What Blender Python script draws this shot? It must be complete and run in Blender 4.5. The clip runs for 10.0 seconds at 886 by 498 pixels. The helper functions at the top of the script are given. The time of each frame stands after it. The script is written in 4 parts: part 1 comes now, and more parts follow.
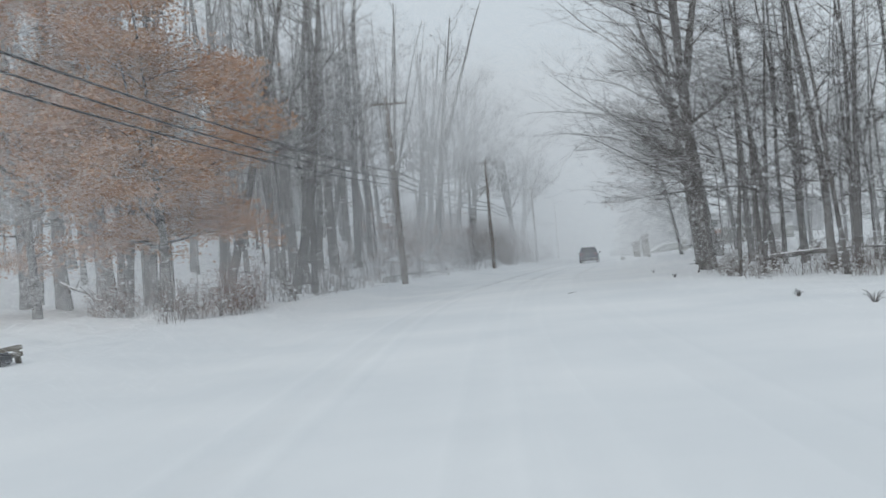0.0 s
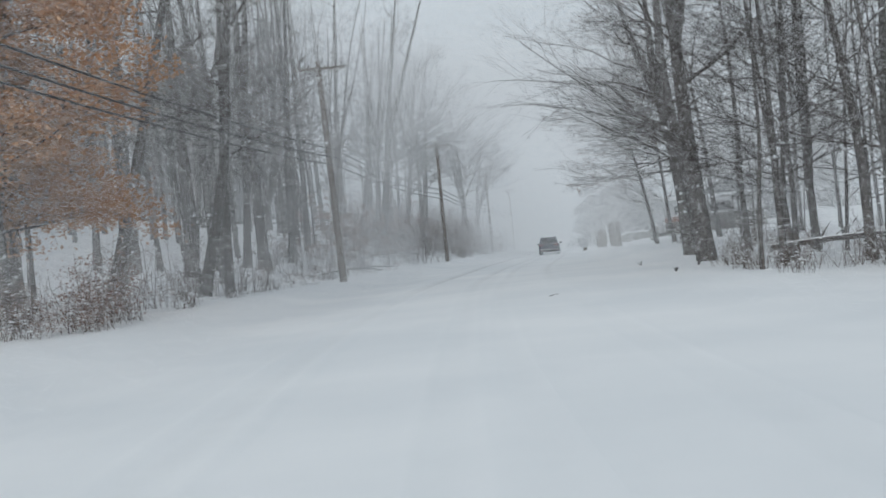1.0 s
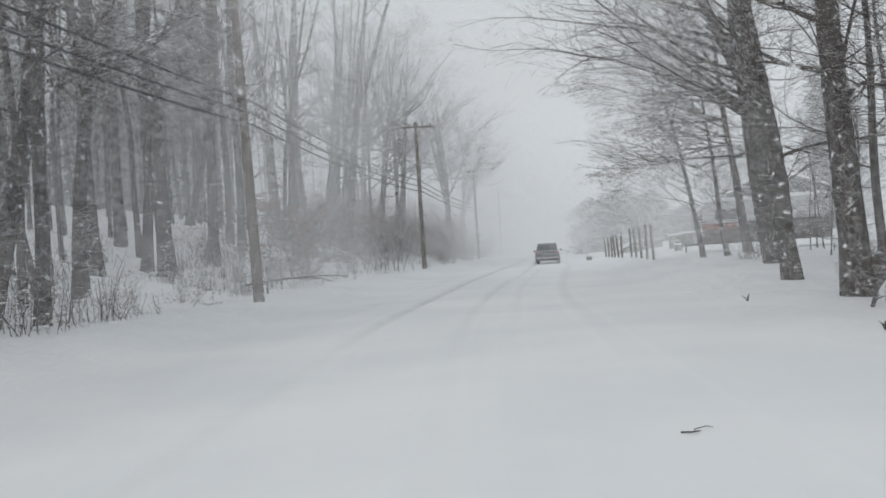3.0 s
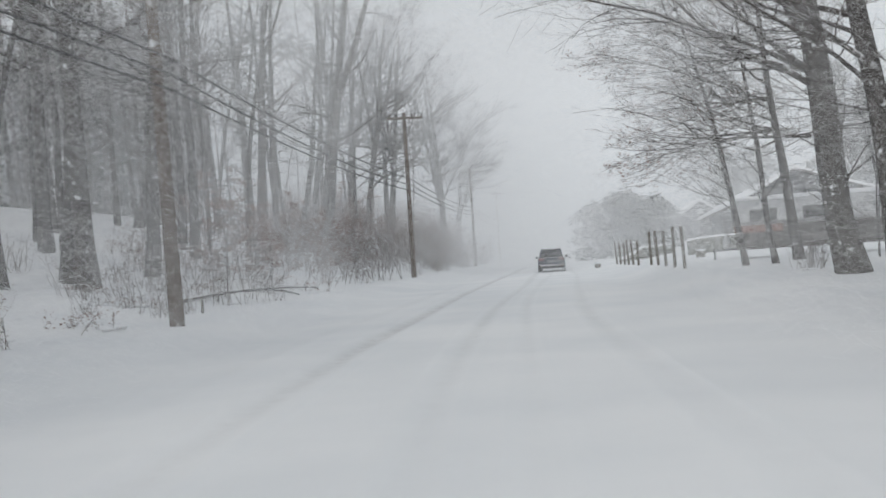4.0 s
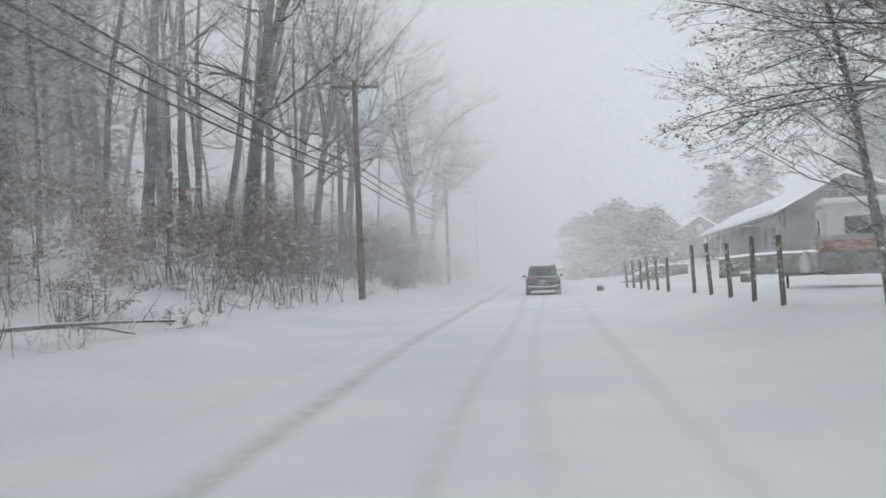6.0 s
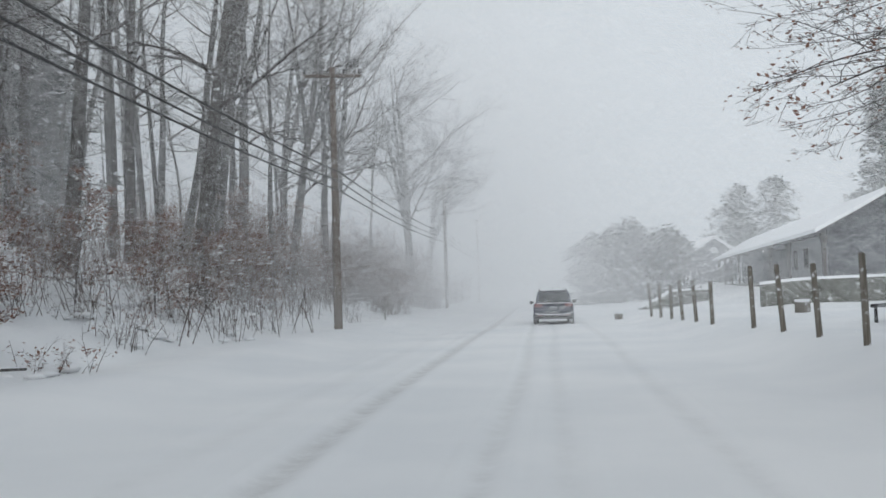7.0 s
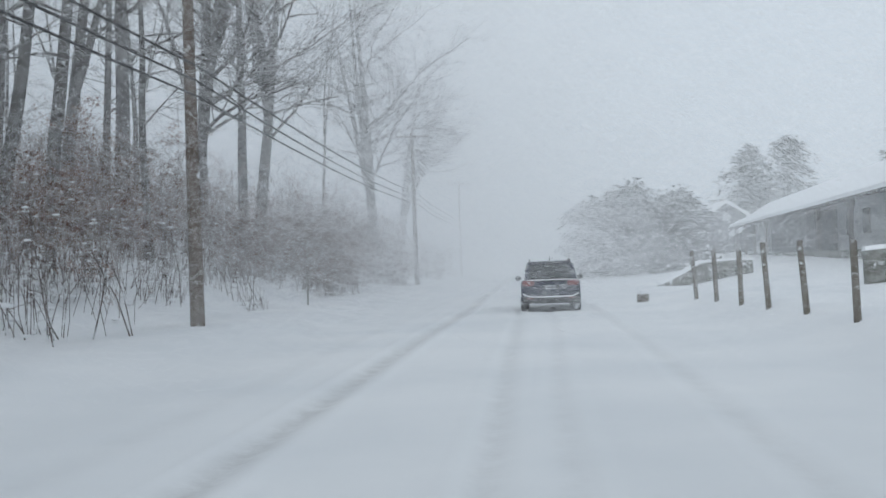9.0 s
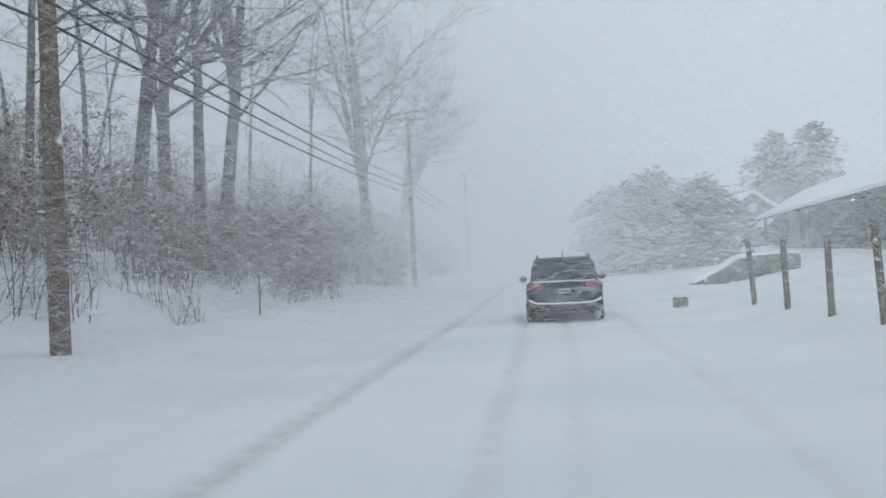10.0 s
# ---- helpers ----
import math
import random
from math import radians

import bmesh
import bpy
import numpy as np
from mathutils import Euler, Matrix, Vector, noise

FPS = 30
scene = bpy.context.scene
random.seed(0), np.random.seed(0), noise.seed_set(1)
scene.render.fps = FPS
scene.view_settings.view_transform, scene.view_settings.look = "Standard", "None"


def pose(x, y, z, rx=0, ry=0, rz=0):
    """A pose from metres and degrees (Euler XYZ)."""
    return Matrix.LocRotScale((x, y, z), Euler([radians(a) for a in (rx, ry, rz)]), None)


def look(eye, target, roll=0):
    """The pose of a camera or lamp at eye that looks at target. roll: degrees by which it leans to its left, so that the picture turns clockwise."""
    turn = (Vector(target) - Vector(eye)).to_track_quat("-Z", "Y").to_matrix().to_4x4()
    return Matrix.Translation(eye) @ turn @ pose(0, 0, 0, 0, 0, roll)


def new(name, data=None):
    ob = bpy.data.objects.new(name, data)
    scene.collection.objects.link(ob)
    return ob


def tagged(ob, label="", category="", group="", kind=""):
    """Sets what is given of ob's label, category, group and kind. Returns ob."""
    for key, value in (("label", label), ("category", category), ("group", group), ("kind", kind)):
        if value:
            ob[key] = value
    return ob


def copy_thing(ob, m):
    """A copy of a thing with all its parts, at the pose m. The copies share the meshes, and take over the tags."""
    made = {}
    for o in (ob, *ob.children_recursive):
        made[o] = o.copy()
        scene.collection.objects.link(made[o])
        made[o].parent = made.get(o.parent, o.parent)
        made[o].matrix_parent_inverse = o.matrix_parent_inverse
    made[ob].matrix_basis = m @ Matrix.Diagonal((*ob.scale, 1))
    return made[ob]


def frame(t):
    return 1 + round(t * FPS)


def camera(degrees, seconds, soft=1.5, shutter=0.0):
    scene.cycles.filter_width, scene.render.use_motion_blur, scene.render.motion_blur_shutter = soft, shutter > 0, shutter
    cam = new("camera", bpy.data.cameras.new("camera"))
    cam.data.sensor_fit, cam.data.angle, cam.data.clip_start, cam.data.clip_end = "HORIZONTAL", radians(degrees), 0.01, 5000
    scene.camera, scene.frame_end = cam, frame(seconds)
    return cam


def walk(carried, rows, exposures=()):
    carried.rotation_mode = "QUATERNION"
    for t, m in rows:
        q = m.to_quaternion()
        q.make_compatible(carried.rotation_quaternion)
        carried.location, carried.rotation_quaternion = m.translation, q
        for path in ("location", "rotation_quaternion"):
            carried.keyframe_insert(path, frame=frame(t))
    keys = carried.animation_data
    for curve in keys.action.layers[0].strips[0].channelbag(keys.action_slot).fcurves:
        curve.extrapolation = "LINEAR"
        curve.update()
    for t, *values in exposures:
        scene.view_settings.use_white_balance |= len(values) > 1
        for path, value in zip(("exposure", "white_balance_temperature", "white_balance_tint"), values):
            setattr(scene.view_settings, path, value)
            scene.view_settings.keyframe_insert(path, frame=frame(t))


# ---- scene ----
cam = camera(52.0, 10.0, soft=1.6)
PATH = [
    (0, (-0.102, 1.425, 0.918), (-0.089, 3.425, 0.95), -5.0),
    (0.5, (0.02, 5.097, 0.847), (0.077, 7.096, 0.867), -5.6),
    (1, (0.284, 8.617, 0.906), (0.4, 10.614, 0.912), -5.6),
    (1.5, (0.486, 12.016, 0.966), (0.607, 14.013, 0.98), -4.8),
    (2, (0.834, 15.38, 1.06), (0.976, 17.375, 1.066), -4.2),
    (2.5, (1.188, 18.895, 1.123), (1.335, 20.89, 1.125), -3.8),
    (4, (2.447, 29.241, 1.127), (2.605, 31.234, 1.147), -3.7),
    (4.5, (2.934, 32.787, 1.141), (3.088, 34.781, 1.158), -3.7),
    (5, (3.393, 36.186, 1.077), (3.575, 38.178, 1.087), -3.1),
    (6.5, (4.957, 46.155, 1.318), (5.161, 48.143, 1.395), -2.1),
    (7, (5.487, 49.493, 1.321), (5.689, 51.48, 1.417), -1.8),
    (7.5, (6.136, 52.955, 1.277), (6.337, 54.942, 1.373), -1.7),
    (8, (6.821, 56.715, 1.295), (7.027, 58.703, 1.365), -2.2),
    (8.5, (7.555, 59.681, 1.279), (7.782, 61.667, 1.32), -2.5),
    (9, (8.297, 62.897, 1.239), (8.517, 64.884, 1.276), -2.1),
    (9.5, (9.029, 66.008, 1.243), (9.244, 67.996, 1.278), -2.4),
    (10, (9.742, 69.073, 1.243), (9.932, 71.064, 1.275), -2.7),
]
walk(cam, [(t, look(eye, target, roll)) for t, eye, target, roll in PATH],
     exposures=[(0, -0.07, 6280, 7), (1, -0.10, 6280, 7), (2.5, 0.03, 6560, 9), (4.5, 0.08, 6630, 10), (6.5, 0.12, 6480, 9), (7, 0.07, 6440, 9), (8.5, 0.04, 6150, 7.5), (10, 0.02, 6130, 8)])

# ---- sky and light ----
world = bpy.data.worlds.new("overcast_sky")
scene.world = world
world.use_nodes = True
wn, wl = world.node_tree.nodes, world.node_tree.links
sky = wn.new("ShaderNodeTexSky")
sky.sky_type, sky.sun_disc = "NISHITA", False
sky.sun_elevation, sky.sun_rotation, sky.dust_density = radians(20), radians(205), 6.0
grey = wn.new("ShaderNodeHueSaturation")
grey.inputs["Saturation"].default_value, grey.inputs["Value"].default_value = 0.12, 0.05
wl.new(sky.outputs[0], grey.inputs["Color"])
cloud = wn.new("ShaderNodeMix")
cloud.data_type = "RGBA"
cloud.inputs[0].default_value = 0.85
wl.new(grey.outputs[0], cloud.inputs[6])
cloud.inputs[7].default_value = (0.70, 0.755, 0.81, 1)
wl.new(cloud.outputs[2], wn["Background"].inputs[0])
wn["Background"].inputs[1].default_value = 1.0
sun_data = bpy.data.lights.new("sun", "SUN")
sun_data.energy, sun_data.angle, sun_data.color = 1.2, radians(40), (1.0, 0.97, 0.93)
sun = new("sun", sun_data)
sun.matrix_world = look((-26, -56, 22.5), (0, 0, 0))


# ---- materials ----
def material(name, colour, colour2=None, scale=4.0, rough=0.8, bump=0.2, bump_scale=30.0, metal=0.0, stretch=(1, 1, 1),
             snow=0.0, snow_scale=2.5, fade=0.10, cover=1.0, low=0.35, high=0.65, spec=0.4):
    """Two-tone noisy surface with fine relief; snow: share of the surface that wind-blown snow sticks to."""
    m = bpy.data.materials.new(name)
    m.use_nodes = True
    n, l = m.node_tree.nodes, m.node_tree.links
    b = n["Principled BSDF"]
    b.inputs["Roughness"].default_value, b.inputs["Metallic"].default_value = rough, metal
    b.inputs["Specular IOR Level"].default_value = spec
    tc, mp = n.new("ShaderNodeTexCoord"), n.new("ShaderNodeMapping")
    mp.inputs["Scale"].default_value = stretch
    l.new(tc.outputs["Object"], mp.inputs[0])
    nz = n.new("ShaderNodeTexNoise")
    nz.inputs["Scale"].default_value, nz.inputs["Detail"].default_value = scale, 5
    l.new(mp.outputs[0], nz.inputs["Vector"])
    ramp = n.new("ShaderNodeValToRGB")
    e = ramp.color_ramp.elements
    e[0].position, e[1].position = low, high
    e[0].color, e[1].color = (*colour, 1), (*(colour2 or colour), 1)
    l.new(nz.outputs[0], ramp.inputs[0])
    out = ramp.outputs[0]
    if snow:
        nz3 = n.new("ShaderNodeTexNoise")
        nz3.inputs["Scale"].default_value, nz3.inputs["Detail"].default_value = snow_scale, 6
        l.new(tc.outputs["Object"], nz3.inputs["Vector"])
        r3 = n.new("ShaderNodeValToRGB")
        r3.color_ramp.elements[0].position, r3.color_ramp.elements[1].position = 0.62 - snow * 0.3, 0.62 - snow * 0.3 + fade
        r3.color_ramp.elements[1].color = (cover, cover, cover, 1)
        l.new(nz3.outputs[0], r3.inputs[0])
        mix = n.new("ShaderNodeMix")
        mix.data_type = "RGBA"
        l.new(r3.outputs[0], mix.inputs[0])
        l.new(out, mix.inputs[6])
        mix.inputs[7].default_value = (0.82, 0.84, 0.86, 1)
        out = mix.outputs[2]
    l.new(out, b.inputs["Base Color"])
    if bump:
        nz2, bp = n.new("ShaderNodeTexNoise"), n.new("ShaderNodeBump")
        nz2.inputs["Scale"].default_value, nz2.inputs["Detail"].default_value = bump_scale, 4
        l.new(mp.outputs[0], nz2.inputs["Vector"])
        bp.inputs["Strength"].default_value, bp.inputs["Distance"].default_value = bump, 0.03
        l.new(nz2.outputs[0], bp.inputs["Height"])
        l.new(bp.outputs[0], b.inputs["Normal"])
    return m


def ground_snow_material():
    """Fresh snow; packed and dirtied where the attribute 'rut' says that wheels have pressed it."""
    m = material("ground_snow", (0.755, 0.77, 0.785), (0.835, 0.84, 0.845), scale=0.25, rough=0.75, bump=0.25, bump_scale=1.6, spec=0.2)
    n, l = m.node_tree.nodes, m.node_tree.links
    b = n["Principled BSDF"]
    base = b.inputs["Base Color"].links[0].from_socket
    at = n.new("ShaderNodeAttribute")
    at.attribute_name = "rut"
    nz, mul, mix = n.new("ShaderNodeTexNoise"), n.new("ShaderNodeMath"), n.new("ShaderNodeMix")
    tc = n.new("ShaderNodeTexCoord")
    l.new(tc.outputs["Object"], nz.inputs["Vector"])
    nz.inputs["Scale"].default_value, nz.inputs["Detail"].default_value, nz.inputs["Roughness"].default_value = 2.6, 9, 0.72
    mr = n.new("ShaderNodeMapRange")
    mr.inputs[1].default_value, mr.inputs[2].default_value = 0.25, 0.62
    l.new(nz.outputs[0], mr.inputs[0])
    mul.operation = "MULTIPLY"
    l.new(at.outputs["Fac"], mul.inputs[0])
    l.new(mr.outputs[0], mul.inputs[1])
    mix.data_type = "RGBA"
    l.new(mul.outputs[0], mix.inputs[0])
    l.new(base, mix.inputs[6])
    mix.inputs[7].default_value = (0.40, 0.39, 0.38, 1)
    l.new(mix.outputs[2], b.inputs["Base Color"])
    return m


# white see-through-lit surface for the streaks that imitate haze
def haze_material():
    m = bpy.data.materials.new("haze_streak")
    m.use_nodes = True
    n, l = m.node_tree.nodes, m.node_tree.links
    n.remove(n["Principled BSDF"])
    a, b, x = n.new("ShaderNodeBsdfDiffuse"), n.new("ShaderNodeBsdfTranslucent"), n.new("ShaderNodeMixShader")
    for s in (a, b):
        s.inputs[0].default_value = (0.98, 0.985, 0.99, 1)
    l.new(a.outputs[0], x.inputs[1])
    l.new(b.outputs[0], x.inputs[2])
    l.new(x.outputs[0], n["Material Output"].inputs[0])
    return m


SNOW = material("fresh_snow", (0.82, 0.84, 0.86), (0.90, 0.90, 0.91), scale=3, rough=0.7, bump=0.3, bump_scale=12, spec=0.2)
GROUND = ground_snow_material()
BARK = material("grey_bark", (0.062, 0.057, 0.055), (0.15, 0.142, 0.136), scale=5, rough=0.95, bump=0.7, bump_scale=14, stretch=(3, 3, 0.5), snow=0.004, snow_scale=5, spec=0.1)
TWIG = material("twig_bark", (0.062, 0.056, 0.054), (0.125, 0.112, 0.106), scale=3, rough=0.95, bump=0, snow=0.07, snow_scale=3, spec=0.1)
BRUSH = material("brush_stems", (0.085, 0.068, 0.06), (0.17, 0.135, 0.12), scale=3, rough=0.95, bump=0, snow=0.2, snow_scale=4, spec=0.1)
THORN = material("thicket_stems", (0.09, 0.058, 0.046), (0.16, 0.105, 0.083), scale=3, rough=0.95, bump=0, snow=0.03, snow_scale=4, spec=0.1)
POLE = material("pole_wood", (0.115, 0.095, 0.081), (0.20, 0.168, 0.146), scale=6, rough=0.9, bump=0.5, bump_scale=20, stretch=(4, 4, 0.25), snow=0.004, spec=0.1)
POST = material("post_wood", (0.14, 0.125, 0.105), (0.24, 0.225, 0.20), scale=7, rough=0.9, bump=0.5, bump_scale=24, stretch=(4, 4, 0.3), snow=0.12, snow_scale=6, spec=0.1)
CABLE = material("cable", (0.03, 0.03, 0.032), (0.06, 0.06, 0.06), rough=0.6, bump=0)
LEAF = material("beech_leaf", (0.42, 0.22, 0.115), (0.55, 0.33, 0.19), scale=0.9, rough=0.8, bump=0, spec=0.2)
DEAD = material("oak_leaf", (0.20, 0.11, 0.082), (0.31, 0.185, 0.142), scale=1.2, rough=0.85, bump=0, snow=0.26, snow_scale=3, spec=0.2)


# ---- building helpers ----
def part(name, bm, mat, parent, label="", smooth=False):
    """One mesh object under a thing or under a part."""
    me = bpy.data.meshes.new(name)
    if smooth:
        for f in bm.faces:
            f.smooth = True
    bm.to_mesh(me)
    bm.free()
    me.materials.append(mat)
    ob = new(name, me)
    ob.parent = parent
    return tagged(ob, label)


def raw_part(name, verts, faces, mat, parent, label="", smooth=True):
    me = bpy.data.meshes.new(name)
    me.from_pydata(verts, [], faces)
    if smooth:
        me.polygons.foreach_set("use_smooth", [True] * len(me.polygons))
    me.materials.append(mat)
    ob = new(name, me)
    ob.parent = parent
    return tagged(ob, label)


def thing(name, m, label, category, group="", kind=""):
    ob = new(name)
    ob.empty_display_size = 0.2
    ob.matrix_basis = m
    return tagged(ob, label, category, group, kind)


def box(bm, x0, y0, z0, x1, y1, z1, bevel=0.0, m=None):
    vs = [bm.verts.new(p) for p in ((x0, y0, z0), (x1, y0, z0), (x1, y1, z0), (x0, y1, z0), (x0, y0, z1), (x1, y0, z1), (x1, y1, z1), (x0, y1, z1))]
    fs = [bm.faces.new([vs[i] for i in q]) for q in ((3, 2, 1, 0), (4, 5, 6, 7), (0, 1, 5, 4), (1, 2, 6, 5), (2, 3, 7, 6), (3, 0, 4, 7))]
    if bevel:
        es = list({e for f in fs for e in f.edges})
        r = bmesh.ops.bevel(bm, geom=es, offset=bevel, segments=2, affect="EDGES")
        vs = list({v for v in r["verts"]} | {v for v in vs if v.is_valid})
    if m is not None:
        for v in vs:
            v.co = m @ v.co
    return vs


def tube(V, F, pts, rad, sides=6, cap=True):
    """Adds a tapered tube along pts to the lists V and F."""
    base = len(V)
    n = len(pts)
    for i, p in enumerate(pts):
        d = (pts[min(i + 1, n - 1)] - pts[max(i - 1, 0)]).normalized()
        a = d.cross(Vector((0.31, 0.87, 0.39)) if abs(d.z) > 0.8 else Vector((0, 0, 1))).normalized()
        b = d.cross(a)
        for k in range(sides):
            t = 2 * math.pi * k / sides
            V.append(tuple(p + (a * math.cos(t) + b * math.sin(t)) * rad[i]))
    for i in range(n - 1):
        for k in range(sides):
            q = base + i * sides
            F.append((q + k, q + (k + 1) % sides, q + sides + (k + 1) % sides, q + sides + k))
    if cap:
        F.append(tuple(base + (n - 1) * sides + k for k in range(sides)))


# ---- the lie of the land ----
YS = np.linspace(-60, 500, 2801)
SLOPE = 0.045 + 0.17 * np.clip(YS / 65, 0, 1) ** 2 * (3 - 2 * np.clip(YS / 65, 0, 1))
XS = np.cumsum(SLOPE) * (YS[1] - YS[0])
XS -= np.interp(0, YS, XS)


def road_x(y):
    return np.interp(y, YS, XS)


def step(v, a, b):
    u = np.clip((v - a) / (b - a), 0, 1)
    return u * u * (3 - 2 * u)


def ground_height(x, y):
    """Height of the snow at a place (arrays or numbers)."""
    d = x - road_x(y)
    z = -0.40 + 0.13 * step(y, 10, 45)
    left = step(-d, 4.8, 7.6) * 0.32
    rise = 0.05 + 0.10 * step(y, 42, 58) + 0.30 * step(y, 58, 74) - 0.12 * step(y, 95, 140)
    u = np.maximum(-d - 9.0, 0)
    left = left + 8.0 * (1 - np.exp(-rise * u / 8.0))
    right = step(d, 4.0, 6.5) * (0.42 * step(y, 48, 60) - 0.34 * step(y, 86, 104) + 0.05) - 0.05 * np.clip(d - 5, 0, 9) * (1 - step(y, 33, 50))
    right = right + (0.05 + 0.07 * step(y, 90, 102)) * np.clip(d - 8, 0, 14) * step(y, 75, 92)
    bumps = 0.05 * np.sin(x * 0.9 + 1.3 * np.sin(y * 0.31)) * np.sin(y * 0.43 + x * 0.21) * step(np.abs(d), 4.5, 8)
    hummocks = 0.13 * np.sin(x * 1.9 + 1.7 * np.sin(y * 0.83)) * np.sin(y * 1.37 + 0.9 * np.sin(x * 0.71)) + 0.07 * np.sin(x * 3.7 + y * 1.1) * np.sin(y * 2.9 - x * 0.8)
    return z + left + right + bumps + hummocks * step(-d, 8.6, 11.0) * (1 - step(-d, 19, 24))


RUTS = ((-2.2, 0.17, 0.045, 0.5), (-0.25, 0.13, 0.03, 0.24), (0.55, 0.12, 0.02, 0.13), (2.1, 0.14, 0.022, 0.16), (-3.6, 0.2, 0.015, 0.08))


def build_ground():
    ds = np.unique(np.round(np.concatenate([np.linspace(-4.5, 3.5, 129), np.linspace(-24, 12, 106), np.linspace(-60, 60, 61), np.array([-900, -500, -250, -140, -90, 90, 140, 250, 500, 900])]), 3))
    ys = np.unique(np.round(np.concatenate([np.linspace(-40, 130, 341), np.linspace(130, 300, 60), np.array([-900, -400, -150, -80, 350, 420, 600, 900, 1500])]), 3))
    D, Y = np.meshgrid(ds, ys)
    X = D + road_x(Y)
    Z = ground_height(X, Y)
    rut = np.zeros_like(Z)
    for d0, w, deep, dirt in RUTS:
        wander = 0.09 * np.sin(Y * 0.13 + d0 * 5) + 0.03 * np.sin(Y * 0.31 + d0)
        g = np.exp(-((D - d0 - wander) / w) ** 2) * (0.12 + 0.88 * step(Y, 33, 50))
        Z = Z - deep * g + deep * 0.5 * np.exp(-((np.abs(D - d0 - wander) - 2.0 * w) / (0.6 * w)) ** 2)
        rut = np.maximum(rut, g * dirt)
    nx, ny = len(ds), len(ys)
    me = bpy.data.meshes.new("ground")
    co = np.stack([X, Y, Z], -1).reshape(-1, 3)
    i = np.arange(ny - 1)[:, None] * nx + np.arange(nx - 1)[None]
    faces = np.stack([i, i + 1, i + nx + 1, i + nx], -1).reshape(-1, 4)
    me.from_pydata(co.tolist(), [], faces.tolist())
    me.polygons.foreach_set("use_smooth", [True] * len(me.polygons))
    at = me.attributes.new("rut", "FLOAT", "POINT")
    at.data.foreach_set("value", rut.reshape(-1).astype(np.float32))
    me.materials.append(GROUND)
    tagged(new("ground", me), "road and verges under fresh wind-blown snow with faint wheel ruts", "snowy ground", kind="structure")


build_ground()


# ---- bare trees ----
def bough(rng, V, F, p, d, length, r, level, up=0.25, leaves=None, dense=1.0, low=-9.0):
    """A limb and all that grows from it: it winds, and its side branches spread in a flat spray."""
    n = (7, 5, 3, 1)[min(level, 3)]
    pts, q, w = [p.copy()], p.copy(), d.normalized()
    bend = w.cross(Vector((rng.gauss(0, 1), rng.gauss(0, 1), rng.gauss(0, 1)))).normalized() * rng.uniform(0.05, 0.26)
    for i in range(n):
        if rng.random() < 0.3:
            bend = -bend * rng.uniform(0.5, 1.1)
        w = (w + bend + Vector((rng.uniform(-1, 1), rng.uniform(-1, 1), rng.uniform(-0.8, 0.8) + up)) * (0.15 + 0.04 * level)).normalized()
        q = q + w * (length / n)
        if q.z < low:
            q.z, w.z = low + rng.uniform(0, 0.3), 0.15
        pts.append(q.copy())
    r1 = max(r * 0.16, 0.0038)
    rad = [r + (r1 - r) * (i / n) ** 0.7 for i in range(n + 1)]
    tube(V, F, pts, rad, (6, 4, 3, 3)[min(level, 3)], cap=False)
    if leaves is not None and level >= 2:
        leaves.append((pts[-1].copy(), w.copy()))
        leaves.append((pts[len(pts) // 2].copy(), w.copy()))
    if level >= 3:
        return
    count = max(int((length * 1.5 + 3, length * 1.1 + 3.4, 3.2)[level] * dense + 0.5), 2)
    turn = rng.choice((-1, 1))
    for k in range(count):
        f = 0.14 + 0.84 * (k + rng.random()) / count
        j = min(int(f * n), n - 1)
        a = pts[j].lerp(pts[j + 1], f * n - j)
        fwd = (pts[j + 1] - pts[j]).normalized()
        flat = fwd.cross(Vector((0, 0, 1)))
        if flat.length < 0.3:
            flat = Vector((rng.uniform(-1, 1), rng.uniform(-1, 1), 0))
        turn = -turn if rng.random() < 0.8 else turn
        side = (flat.normalized() * turn + Vector((rng.gauss(0, 0.35), rng.gauss(0, 0.35), rng.gauss(0.1, 0.45)))).normalized()
        dd = fwd * rng.uniform(0.55, 1.0) + side * rng.uniform(0.55, 0.95)
        bough(rng, V, F, a, dd, length * rng.uniform(0.34, 0.62) * (1.12 - 0.62 * f), rad[j] * rng.uniform(0.38, 0.62), level + 1, up * 0.8, leaves, dense, low)


